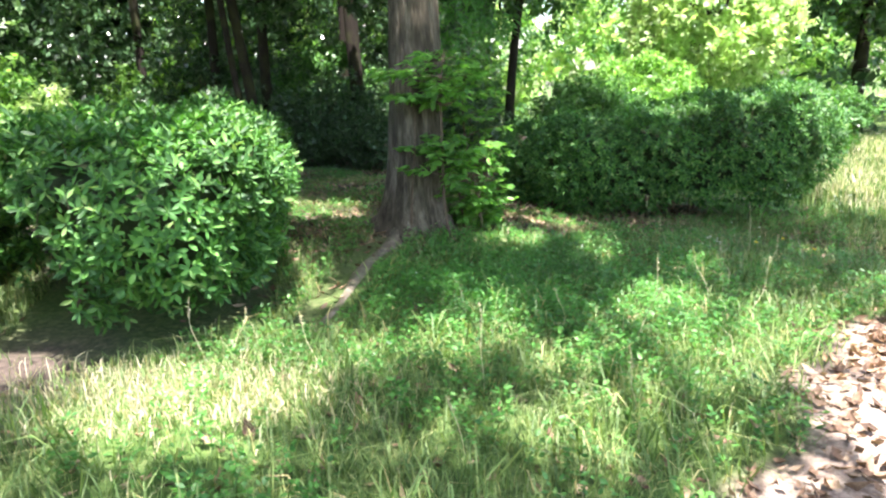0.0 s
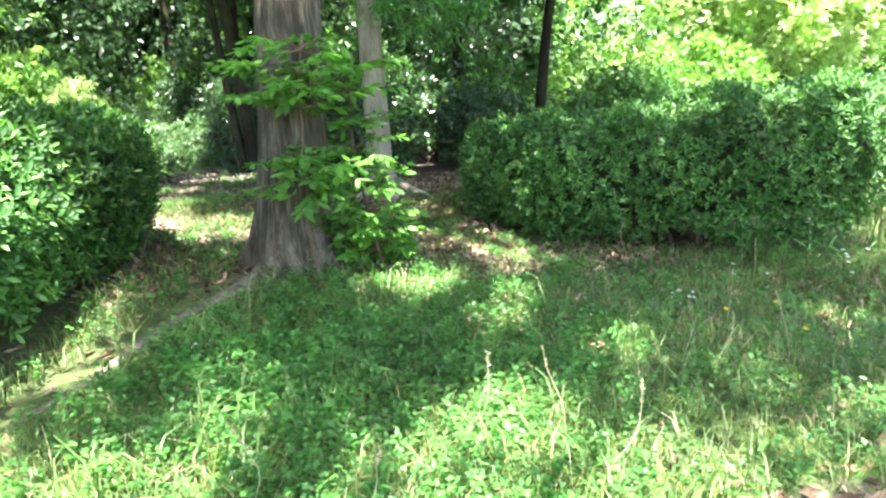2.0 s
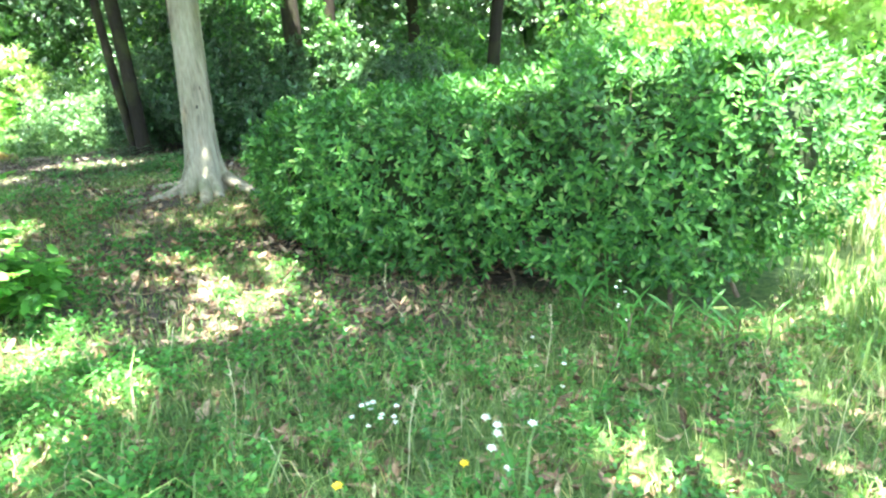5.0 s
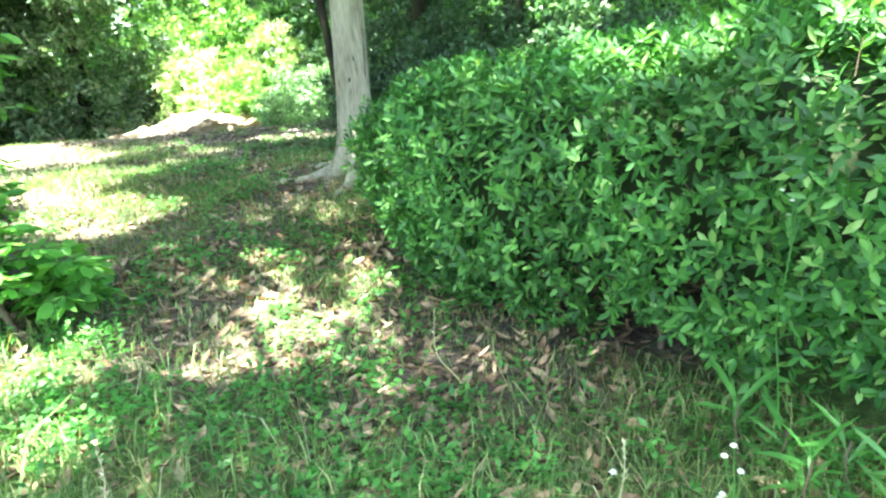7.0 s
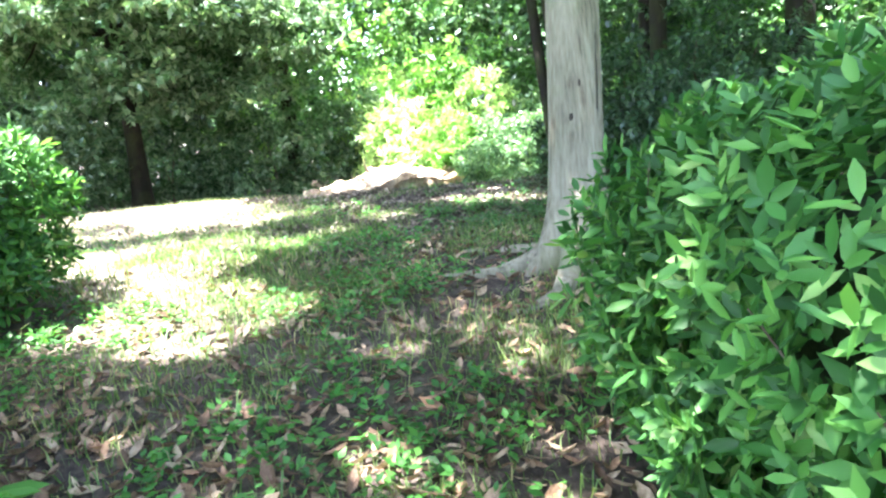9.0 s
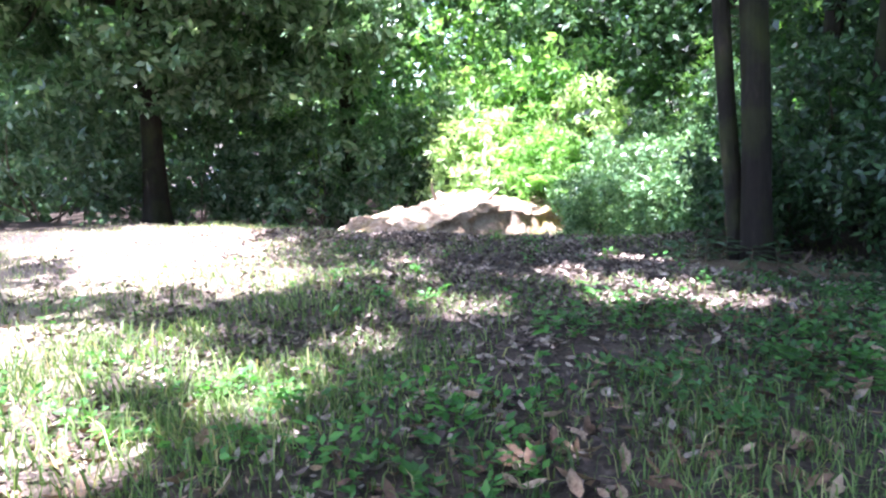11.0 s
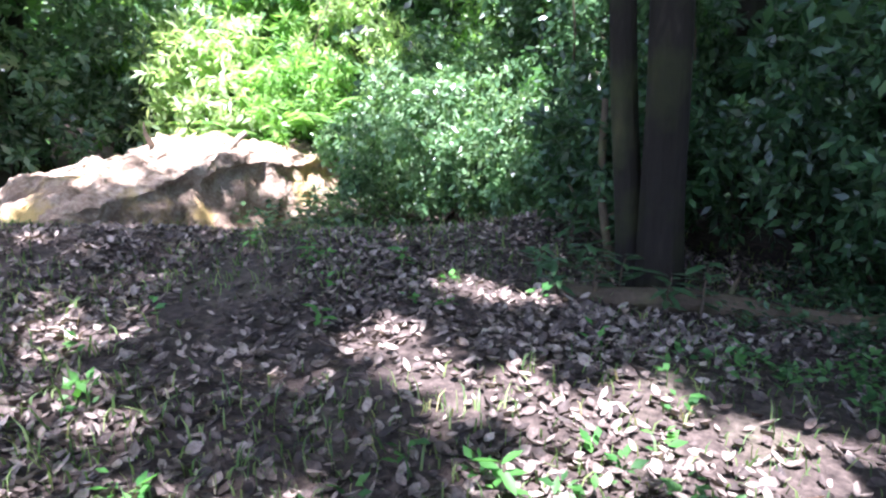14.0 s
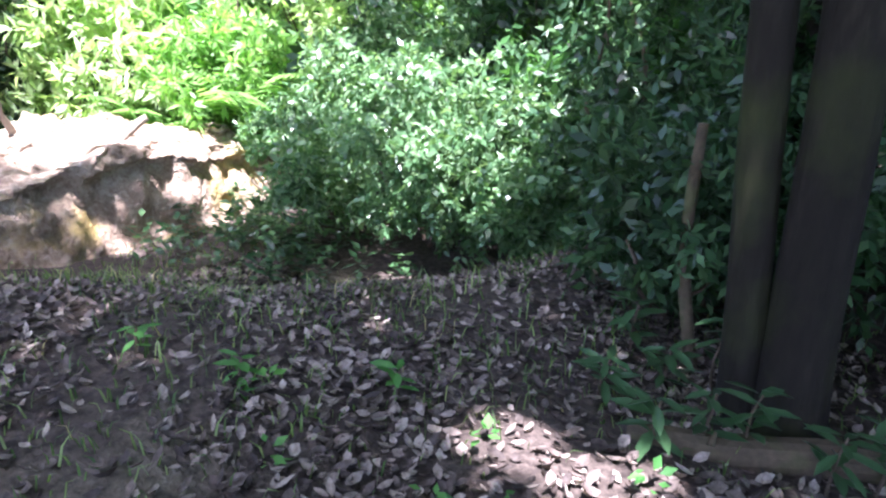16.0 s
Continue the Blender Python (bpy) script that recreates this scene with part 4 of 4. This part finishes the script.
log("fallen_log", "fallen mossy log lying at the foot of the tree", 83, (-4.2, 12.83, GD + 0.03), (-2.7, 13.55, GD + 0.05), 0.065, 0.055, LOGWOOD, "log", 2)
log("thin_stem", "thin pale bare stem standing in the undergrowth", 84, (-4.15, 13.47, GD - 0.05), (-4.3, 13.5, 1.0), 0.028, 0.02, LOGWOOD, "stem", 1)


# ---- ground cover ----
def scatter(rng, n, box, weight):
    x, y = rng.uniform(box[0], box[1], n), rng.uniform(box[2], box[3], n)
    k = rng.random(n) < weight(x, y)
    return x[k], y[k]


def blades(name, mat, rng, x, y, height, width, lean=0.45):
    """Grass blades of two bent segments."""
    n = len(x)
    h = height * rng.uniform(0.45, 1.25, n)
    th, face = rng.uniform(0, 6.28, n), rng.uniform(0, 6.28, n)
    b = np.stack([x, y, land(x, y) - 0.01], -1)
    out = np.stack([np.cos(th), np.sin(th), 0 * th], -1) * (h * rng.uniform(0.1, 1, n) * lean)[:, None]
    s = np.stack([np.cos(face), np.sin(face), 0 * face], -1) * (width * rng.uniform(0.6, 1.3, n))[:, None] / 2
    up = np.array([0, 0, 1.0])
    mid = b + 0.35 * out + 0.6 * h[:, None] * up
    tip = b + 1.15 * out + (0.98 * h - 0.25 * lean * h)[:, None] * up
    V = np.stack([b - s, b + s, mid + 0.75 * s, mid - 0.75 * s, tip], 1)
    F = np.array([[0, 1, 2], [0, 2, 3], [3, 2, 4]])
    return mesh_of(name, V.reshape(-1, 3), (F[None] + 5 * np.arange(n)[:, None, None]).reshape(-1, 3), mat)


def clear(x, y):
    """0 under hedges and trunks."""
    c, s = math.cos(radians(-9)), math.sin(radians(-9))
    u, v = (x - 3.0) * c + (y - 9.25) * s, -(x - 3.0) * s + (y - 9.25) * c
    a = (np.abs(u / 1.85) ** 3.6 + np.abs(v / 0.8) ** 3.6) > 1
    c, s = math.cos(radians(14)), math.sin(radians(14))
    u, v = (x + 2.35) * c + (y - 5.45) * s, -(x + 2.35) * s + (y - 5.45) * c
    b = (np.abs(u / 0.9) ** 3.6 + np.abs(v / 2.0) ** 3.6) > 1
    over_root = (np.abs(x + 0.48 + 0.16 * np.maximum(6.3 - y, 0)) < 0.2) & (y > 3.9) & (y < 6.6)
    return (a & b & ~over_root & (np.hypot(x + 0.29, y - 6.62) > 0.38) & (np.hypot(x + 0.46, y - 10.14) > 0.2) & (np.hypot(x + 3.72, y - 13.1) > 0.25)).astype(float)


def patchy(x, y, k=1.0):
    return 0.5 + 0.25 * np.sin(2.3 * k * x + 1.7 * np.sin(1.1 * k * y)) + 0.25 * np.sin(1.9 * k * y + 2.1 * np.sin(0.8 * k * x + 1))


rng = np.random.default_rng(90)
meadow = lambda x, y: (1 - litter(x, y)) * (1 - trail(x, y)) * clear(x, y)
x, y = scatter(rng, 170000, (-4, 6.5, 0.6, 9.2), lambda x, y: meadow(x, y) * (0.35 + 0.65 * patchy(x, y)))
tagged(new("grass", blades("grass", GRASS, rng, x, y, 0.175, 0.0065, 1.15)), "uncut green meadow grass", "grass", kind="stuff")
x, y = scatter(rng, 6500, (-2, 4.5, 1.0, 6.2), lambda x, y: meadow(x, y) * ease((patchy(x + 1, y, 1.9) - 0.45) / 0.2))
tagged(new("grass", blades("grass", GRASS, rng, x, y, 0.32, 0.01, 1.35)), "long arching grass tufts in the meadow", "grass", kind="stuff")
x, y = scatter(rng, 30000, (5, 14, 7, 22), lambda x, y: clear(x, y) * 0.9)
tagged(new("grass", blades("grass", GRASS, rng, x, y, 0.25, 0.02)), "sunlit field grass", "grass", kind="stuff")
# straw-coloured blades put the glare of the sunlit field into its colour
x, y = scatter(rng, 24000, (5.5, 14, 8.5, 22), lambda x, y: clear(x, y) * 0.9)
tagged(new("dry_grass", blades("dry_grass", STRAW, rng, x, y, 0.22, 0.02)), "pale grass in the open field, standing for sun glare", "grass", kind="stuff")
x, y = scatter(rng, 150000, (-9, 4, 4.0, 14.5), lambda x, y: litter(x, y) * (1 - trail(x, y)) * (1 - 0.85 * bare(x, y)) * clear(x, y) * ease((patchy(x, y, 1.3) - 0.2) / 0.4) * 0.9 * (0.35 + 0.65 * ease((12.0 - y) / 2)))
tagged(new("grass", blades("grass", GRASS, rng, x, y, 0.085, 0.007, 0.8)), "short sparse grass between fallen leaves", "grass", kind="stuff")
x, y = scatter(rng, 18000, (-7, -2.2, 7.6, 11.2), lambda x, y: clear(x, y) * (1 - 0.8 * bare(x, y)) * np.exp(-((x + 4.4) ** 2 / 3.5 + (y - 9.2) ** 2 / 1.6)) * (0.2 + 0.8 * patchy(x, y, 2.0)))
tagged(new("grass", blades("grass", GRASS, rng, x, y, 0.11, 0.009, 0.9)), "patchy green grass on the slope", "grass", kind="stuff")
# pale blades add to the painted sun glare on the bank
x, y = scatter(rng, 40000, (-12, -1.4, 7.0, 10.9), lambda x, y: 0.6 * clear(x, y) * bare(x, y))
tagged(new("grass", blades("grass", STRAW, rng, x, y, 0.045, 0.009, 0.9)), "dry grass on the bank, paled to stand for sun glare", "grass", kind="stuff")
x, y = scatter(rng, 13000, (-2.4, 0, 2.1, 4.0), lambda x, y: clear(x, y) * np.exp(-((x + 1.2) ** 2 / 0.4 + (y - 3.0) ** 2 / 0.14)))
tagged(new("dry_grass", blades("dry_grass", STRAW, rng, x, y, 0.14, 0.007, 0.9)), "pale dry grass at the foot of the hedge", "grass", kind="stuff")
x, y = scatter(rng, 42000, (-5.5, 1.5, 8.0, 11.6), lambda x, y: clear(x, y) * ease((x + 3.9 + 0.5 * (10.0 - y)) / 1.0) * ease((patchy(x + 2, y + 3, 1.7) - 0.38) / 0.3) * ease((11.6 - y - 0.25 * (x + 3)) / 1.2))
tagged(new("grass", blades("grass", GRASS, rng, x, y, 0.1, 0.006, 0.9)), "patches of soft green grass between the fallen leaves", "grass", kind="stuff")
u_foot = lambda x, y: -0.55 * (x + 5.5) + 0.83 * (y - 12)
x, y = scatter(rng, 7000, (-9, -5, 10.8, 15.2), lambda x, y: np.exp(-((u_foot(x, y) - 1.5) / 0.55) ** 2) * ease((patchy(x, y, 2.4) - 0.3) / 0.3))
tagged(new("grass", blades("grass", GRASS, rng, x, y, 0.13, 0.008, 0.95)), "ragged green grass at the foot of the mound", "grass", kind="stuff")
x, y = scatter(rng, 2200, (-3.5, 6, 1.2, 9), lambda x, y: meadow(x, y) * 0.5)
tagged(new("dry_grass", blades("dry_grass", STRAW, rng, x, y, 0.3, 0.0035, 0.9)), "dry straw stalks among the grass", "grass", kind="stuff")


def fallen(name, mat, rng, x, y, length, ratio=0.4, fine=False):
    n = len(x)
    th = rng.uniform(0, 6.28, n)
    P = np.stack([x, y, land(x, y) + rng.uniform(0.004, 0.03, n)], -1)
    D = np.stack([np.cos(th), np.sin(th), rng.normal(0.05, 0.2, n)], -1)
    N = unit(np.stack([rng.normal(0, 0.45, n), rng.normal(0, 0.45, n), np.ones(n)], -1))
    L = length * rng.uniform(0.55, 1.3, n)
    return leaf_mesh(name, mat, P, D, N, L, L * ratio * rng.uniform(0.55, 1.4, n), fold=0.36, droop=-0.22, fine=fine)


brown = lambda x, y: litter(x, y) * (1 - trail(x, y)) * (1 - 0.85 * bare(x, y)) * (0.35 + 0.65 * patchy(x + 3, y, 1.1)) * ease((x + 3.0) / 2.2)
grey = lambda x, y: litter(x, y) * (1 - trail(x, y)) * (1 - 0.85 * bare(x, y)) * (0.15 + 0.85 * patchy(x + 1, y + 2, 2.1)) * ease((-1.2 - x) / 2.5)
x, y = scatter(rng, 36000, (-5, 3.6, 4, 14), brown)
tagged(new("leaf_litter", fallen("leaf_litter", LITTER, rng, x, y, 0.086, 0.38, True)), "fallen brown leaves under the trees", "leaf litter", kind="stuff")
x, y = scatter(rng, 66000, (-7.6, -0.5, 8.2, 14.2), grey)
tagged(new("leaf_litter", fallen("leaf_litter", LITTER_GREY, rng, x, y, 0.05, 0.55, True)), "weathered grey-brown fallen leaves", "leaf litter", kind="stuff")
x, y = scatter(rng, 26000, (-1, 7, -2, 7), lambda x, y: trail(x, y))
tagged(new("leaf_litter", fallen("leaf_litter", LITTER, rng, x, y, 0.08, 0.5)), "dry brown leaves on the dirt track", "leaf litter", kind="stuff")
x, y = scatter(rng, 14000, (-3, 5, 2, 9), lambda x, y: meadow(x, y) * (0.12 + 0.68 * ease((y - 5.2) / 1.2)))
tagged(new("leaf_litter", fallen("leaf_litter", LITTER, rng, x, y, 0.1, 0.4)), "scattered dead leaves in the grass", "leaf litter", kind="stuff")


def weeds(name, rng, x, y, size, mat, per=9, height=0.12):
    n = len(x)
    c = np.stack([x, y, land(x, y)], -1)
    o = rng.normal(size=(n, per, 3)) * np.array([0.6, 0.6, 0])
    o = unit(o)
    P = c[:, None] + o * 0.02 + np.array([0, 0, 1.0]) * (rng.uniform(0.2, 1, (n, per, 1)) * height)
    D = unit(o + np.array([0, 0, 0.35]) + 0.3 * rng.normal(size=o.shape))
    N = unit(np.array([0, 0, 1.0]) + 0.3 * rng.normal(size=o.shape))
    L = size * rng.uniform(0.6, 1.2, n * per)
    return leaf_mesh(name, mat, P.reshape(-1, 3), D.reshape(-1, 3), N.reshape(-1, 3), L, L * 0.55)


x, y = scatter(rng, 19000, (-1.6, 5.5, 1.4, 8.6), lambda x, y: meadow(x, y) * (0.16 * ease((patchy(x, y, 2.2) - 0.35) / 0.3) + 0.84 * np.exp(-((x - 0.7) ** 2 / 1.8 + (y - 4.9) ** 2 / 1.9))))
tagged(new("weeds", weeds("weeds", rng, x, y, 0.04, SPROUT_LEAF, 14, 0.17)), "low broad-leaved green weeds in the grass", "weeds", kind="stuff")
x, y = scatter(rng, 15000, (-6, 3.6, 5.5, 12.5), lambda x, y: litter(x, y) * clear(x, y) * ease((patchy(x + 5, y, 1.6) - 0.4) / 0.3) * (0.2 + 0.4 * ease((x + 3.4) / 1.2)) * (1 - 0.7 * ease((y - 9) / 2)))
tagged(new("weeds", weeds("weeds", rng, x, y, 0.05, SPROUT_LEAF, 7, 0.08)), "small green seedlings in the leaf litter", "weeds", kind="stuff")


x, y = scatter(rng, 4000, (0.4, 4.2, 5.0, 8.6), lambda x, y: 0.7 * (1 - trail(x, y)) * clear(x, y) * ease((patchy(x + 2, y + 1, 2.6) - 0.45) / 0.3) * ease((8.0 - y + 0.2 * x) / 1.0))
tagged(new("weeds", weeds("weeds", rng, x, y, 0.038, SPROUT_LEAF, 10, 0.07)), "bright clover-like weeds among dead leaves", "weeds", kind="stuff")


x, y = scatter(rng, 420, (-9.2, -6.2, 13.4, 15.8), lambda x, y: np.exp(-((x + 7.7) ** 2 / 0.9 + (y - 14.5) ** 2 / 0.5)))
tagged(new("weeds", weeds("weeds", rng, x, y, 0.09, DARK_LEAF, 12, 0.28)), "tangled green weeds in the dip beside the mound", "weeds", kind="stuff")


# ---- single plants ----
def leafy_plant(name, label, seed, at, count, leaf, ratio, rise, mat, group="", lift=0.0):
    """A tuft of broad leaves, each a part, on short stalks."""
    rng = np.random.default_rng(seed)
    root = thing(name, label, "plant", group, at=(at[0], at[1], float(land(np.array(at[0]), np.array(at[1])))))
    child("stalk", mesh_of("stalk", *tube(crooked(rng, (0, 0, -0.03), (0.01, 0, rise * 0.8), 5, 0.03), np.linspace(0.007, 0.004, 5), 6), TWIG), root)
    for k in range(count):
        a = 2.4 * k + rng.normal(0, 0.3)
        z = rise * (0.25 + 0.65 * k / count)
        d = np.array([[math.cos(a), math.sin(a), lift + rng.uniform(-0.1, 0.7)]])
        L = leaf * rng.uniform(0.7, 1.2)
        child("leaf", leaf_mesh("leaf", mat, np.array([[0, 0, z]]), d, np.array([[0, 0, 1.0]]) + 0.2 * rng.normal(size=(1, 3)), L, L * ratio, droop=0.3, fine=True), root)
    return root


for k, (x, y, r) in enumerate([(-4.1, 12.75, 0.3), (-3.98, 12.92, 0.35), (-3.86, 12.98, 0.4), (-3.62, 12.98, 0.35), (-4.2, 13.2, 0.3), (-4.35, 13.0, 0.25), (-3.5, 13.1, 0.45), (-4.05, 13.35, 0.5), (-4.4, 13.4, 0.35)]):
    leafy_plant("broadleaf_plant", "dark green broad-leaved plant at the foot of the tree", 120 + k, (x, y), 14, 0.125, 0.34, r * 0.75, DARK_LEAF, "plants by the log")
for k, (x, y) in enumerate([(3.55, 7.95), (3.72, 7.9), (3.9, 7.92), (4.05, 7.84), (4.22, 7.88), (4.4, 7.86), (4.58, 7.95), (3.82, 7.76), (4.3, 7.74)]):
    leafy_plant("broad_grass_plant", "tuft of broad upright grass leaves by the hedge", 140 + k, (x, y), 10, 0.19, 0.12, 0.26, SPROUT_LEAF, "broad grass by the hedge", 0.7)
for k, (x, y) in enumerate([(-4.83, 12.42), (-5.2, 12.1), (-5.6, 12.0), (-4.5, 11.6), (-3.3, 11.2), (-4.0, 10.2), (-2.9, 10.6)]):
    leafy_plant("seedling", "small green seedling among the fallen leaves", 150 + k, (x, y), 8, 0.08, 0.42, 0.12, SPROUT_LEAF, "seedlings in the litter")


def fern(seed, at, height, label):
    """A clump of arching fronds, each a part with paired leaflets."""
    rng = np.random.default_rng(seed)
    root = thing("fern", label, "fern", "ferns behind the mound", at=(at[0], at[1], float(land(np.array(at[0]), np.array(at[1])))))
    for k in range(9):
        a = 0.7 * k + rng.normal(0, 0.2)
        t = np.linspace(0, 1, 22)[:, None]
        out = np.array([math.cos(a), math.sin(a), 0]) * height * rng.uniform(0.5, 0.8)
        ax = out * t**1.3 + np.array([0, 0, height]) * (1.5 * t - 0.75 * t**2.4) * rng.uniform(0.8, 1.1)
        axis = child("frond", mesh_of("frond", *tube(ax, np.linspace(0.008, 0.002, 22), 4), SPROUT_LEAF), root)
        d = unit(np.gradient(ax, axis=0))[5:]
        side = unit(np.cross(d, (0, 0, 1.0)))
        P = np.concatenate([ax[5:], ax[5:]])
        D = np.concatenate([side + 0.4 * d, -side + 0.4 * d])
        L = np.tile(height * 0.26 * np.sin(np.pi * np.linspace(0.2, 0.97, 17)), 2)
        child("frond_blade", leaf_mesh("frond_blade", LIGHT_LEAF, P, D, np.tile([0, 0, 1.0], (34, 1)), L, L * 0.28, droop=0.25), axis)["kind"] = "stuff"


fern(190, (-9.3, 15.7), 1.5, "tall bright green fern fronds behind the mound")
fern(191, (-10.2, 14.9), 1.2, "tall bright green fern fronds behind the mound")
fern(192, (-8.4, 15.9), 1.3, "tall bright green fern fronds behind the mound")


def flower(name, label, seed, at, height, heads, mat, size, group="", leaves=0):
    """A flowering stalk: stem, stem leaves and flower heads of many small petals."""
    rng = np.random.default_rng(seed)
    root = thing(name, label, "flower", group, at=(at[0], at[1], float(land(np.array(at[0]), np.array(at[1])))))
    stem = crooked(rng, (0, 0, -0.03), (rng.normal(0, 0.05) * height / 0.4, rng.normal(0, 0.04), height), 9, 0.04)
    main = child("stem", mesh_of("stem", *tube(stem, np.linspace(0.004, 0.002, 9), 5), SPROUT_LEAF), root)
    for k in range(heads):
        off = rng.normal(0, 0.035, 3) * (heads > 1) + np.array([0, 0, 0.0 if k == 0 else rng.uniform(-0.05, 0.03)])
        c = stem[-1] + off
        bearer = main
        if heads > 1:
            bearer = child("stalk", mesh_of("stalk", *tube(np.array([stem[-2], (stem[-2] + c) / 2 + np.array([0, 0, 0.004]), c]), (0.002, 0.0015, 0.0012), 4), SPROUT_LEAF), root)
        n = 16
        a = np.arange(n) * 2.4
        D = np.stack([np.cos(a), np.sin(a), np.linspace(0.1, 1.0, n)], -1)
        child("flower_head", leaf_mesh("flower_head", mat, np.repeat(c[None], n, 0), D, np.tile([0, 0, 1.0], (n, 1)) + 0.1 * rng.normal(size=(n, 3)), size, size * 0.4), bearer)
    for k in range(leaves):
        p = stem[1 + k % 7]
        a = 2.4 * k
        child("leaf", leaf_mesh("leaf", SPROUT_LEAF, p[None], np.array([[math.cos(a), math.sin(a), 0.4]]), np.array([[0, 0, 1.0]]), 0.07, 0.018, droop=0.3), main)
    return root


flower("wildflower", "tall stalk with small white flowers in the grass", 160, (3.62, 5.58), 0.66, 6, PETAL_W, 0.016, leaves=12)
flower("wildflower", "tall thin stalk with small white flowers against the hedge", 162, (3.64, 7.96), 1.0, 7, PETAL_W, 0.012, leaves=8)
flower("wildflower", "thin stalk with small white flowers by the hedge", 161, (3.64, 6.98), 0.6, 6, PETAL_W, 0.01, leaves=8)
for k, (x, y) in enumerate([(2.86, 5.8), (3.29, 5.46), (3.24, 6.09)]):
    flower("dandelion", "small yellow flower on a thin stem", 165 + k, (x, y), 0.24, 1, PETAL_Y, 0.022, "yellow flowers in the grass")
for k, (x, y) in enumerate([(2.7, 6.44), (2.78, 6.5), (2.86, 6.55), (2.74, 6.57), (3.3, 7.3), (3.5, 7.1), (-0.12, 4.75), (-0.2, 4.85)]):
    flower("white_flower", "low white flower cluster in the short grass", 170 + k, (x, y), 0.1, 3, PETAL_W, 0.016, "white flowers in the grass")


rng = np.random.default_rng(99)
x, y = scatter(rng, 2200, (-3.9, -1.6, 10.4, 13.2), lambda x, y: clear(x, y) * 0.5 * (1 - np.exp(-((x + 3.1) ** 2 + (y - 11.8) ** 2) / 0.25)) * ease((x + 3.5) / 0.8) * ease((patchy(x, y + 1, 2.2) - 0.3) / 0.3))
tagged(new("weeds", weeds("weeds", rng, x, y, 0.045, MID_LEAF, 8, 0.09)), "low green weeds among the leaves before the log", "weeds", kind="stuff")
x, y = scatter(rng, 700, (-3.4, -1.0, 12.5, 14.0), lambda x, y: clear(x, y) * ease((y - 12.75 - 0.4 * (x + 3.4)) / 0.3) * 0.8)
tagged(new("weeds", weeds("weeds", rng, x, y, 0.05, DARK_LEAF, 8, 0.1)), "low dark weeds beyond the log", "weeds", kind="stuff")
x, y = scatter(rng, 700, (-6.4, -4.4, 12.3, 14.6), lambda x, y: 0.8 * np.exp(-((y - 13.1 - 0.5 * (x + 5)) ** 2) / 0.25))
tagged(new("grass", blades("grass", GRASS, rng, x, y, 0.13, 0.008, 1.0)), "ragged green grass along the crest", "grass", kind="stuff")


def seed_stalk(seed, at, height):
    """A grass stalk with a loose seed head."""
    rng = np.random.default_rng(seed)
    root = thing("grass_stalk", "tall dry grass stalk with a seed head", "grass", "seed stalks", at=(at[0], at[1], float(land(np.array(at[0]), np.array(at[1])))))
    stem = crooked(rng, (0, 0, -0.02), (rng.normal(0, 0.12), rng.normal(0, 0.08), height), 10, 0.05)
    child("stem", mesh_of("stem", *tube(stem, np.linspace(0.003, 0.0012, 10), 5), STRAW), root)
    n = 26
    t = rng.uniform(0.72, 1.0, n)
    P = np.stack([np.interp(t * 9, range(10), stem[:, k]) for k in range(3)], -1)
    D = rng.normal(size=(n, 3)) * 0.5 + np.array([0, 0, 0.9])
    child("seed_head", leaf_mesh("seed_head", STRAW, P, D, rng.normal(size=(n, 3)), 0.02, 0.005), root)


rng = np.random.default_rng(180)
for k, (x, y, h) in enumerate([(2.5, 7.75, 0.42), (1.89, 4.21, 0.5), (2.05, 3.95, 0.5), (-1.3, 3.3, 0.42), (-1.2, 3.35, 0.36), (0.79, 3.57, 0.4), (0.3, 3.0, 0.45), (1.2, 3.5, 0.45), (1.5, 4.3, 0.42), (2.3, 4.8, 0.45),
                                (2.7, 5.2, 0.4), (3.2, 5.5, 0.42), (1.0, 2.7, 0.4), (-0.6, 3.2, 0.38), (3.0, 6.2, 0.4), (2.2, 6.3, 0.35), (3.4, 7.2, 0.45), (0.2, 2.4, 0.35)]):
    seed_stalk(181 + k, (x, y), h)
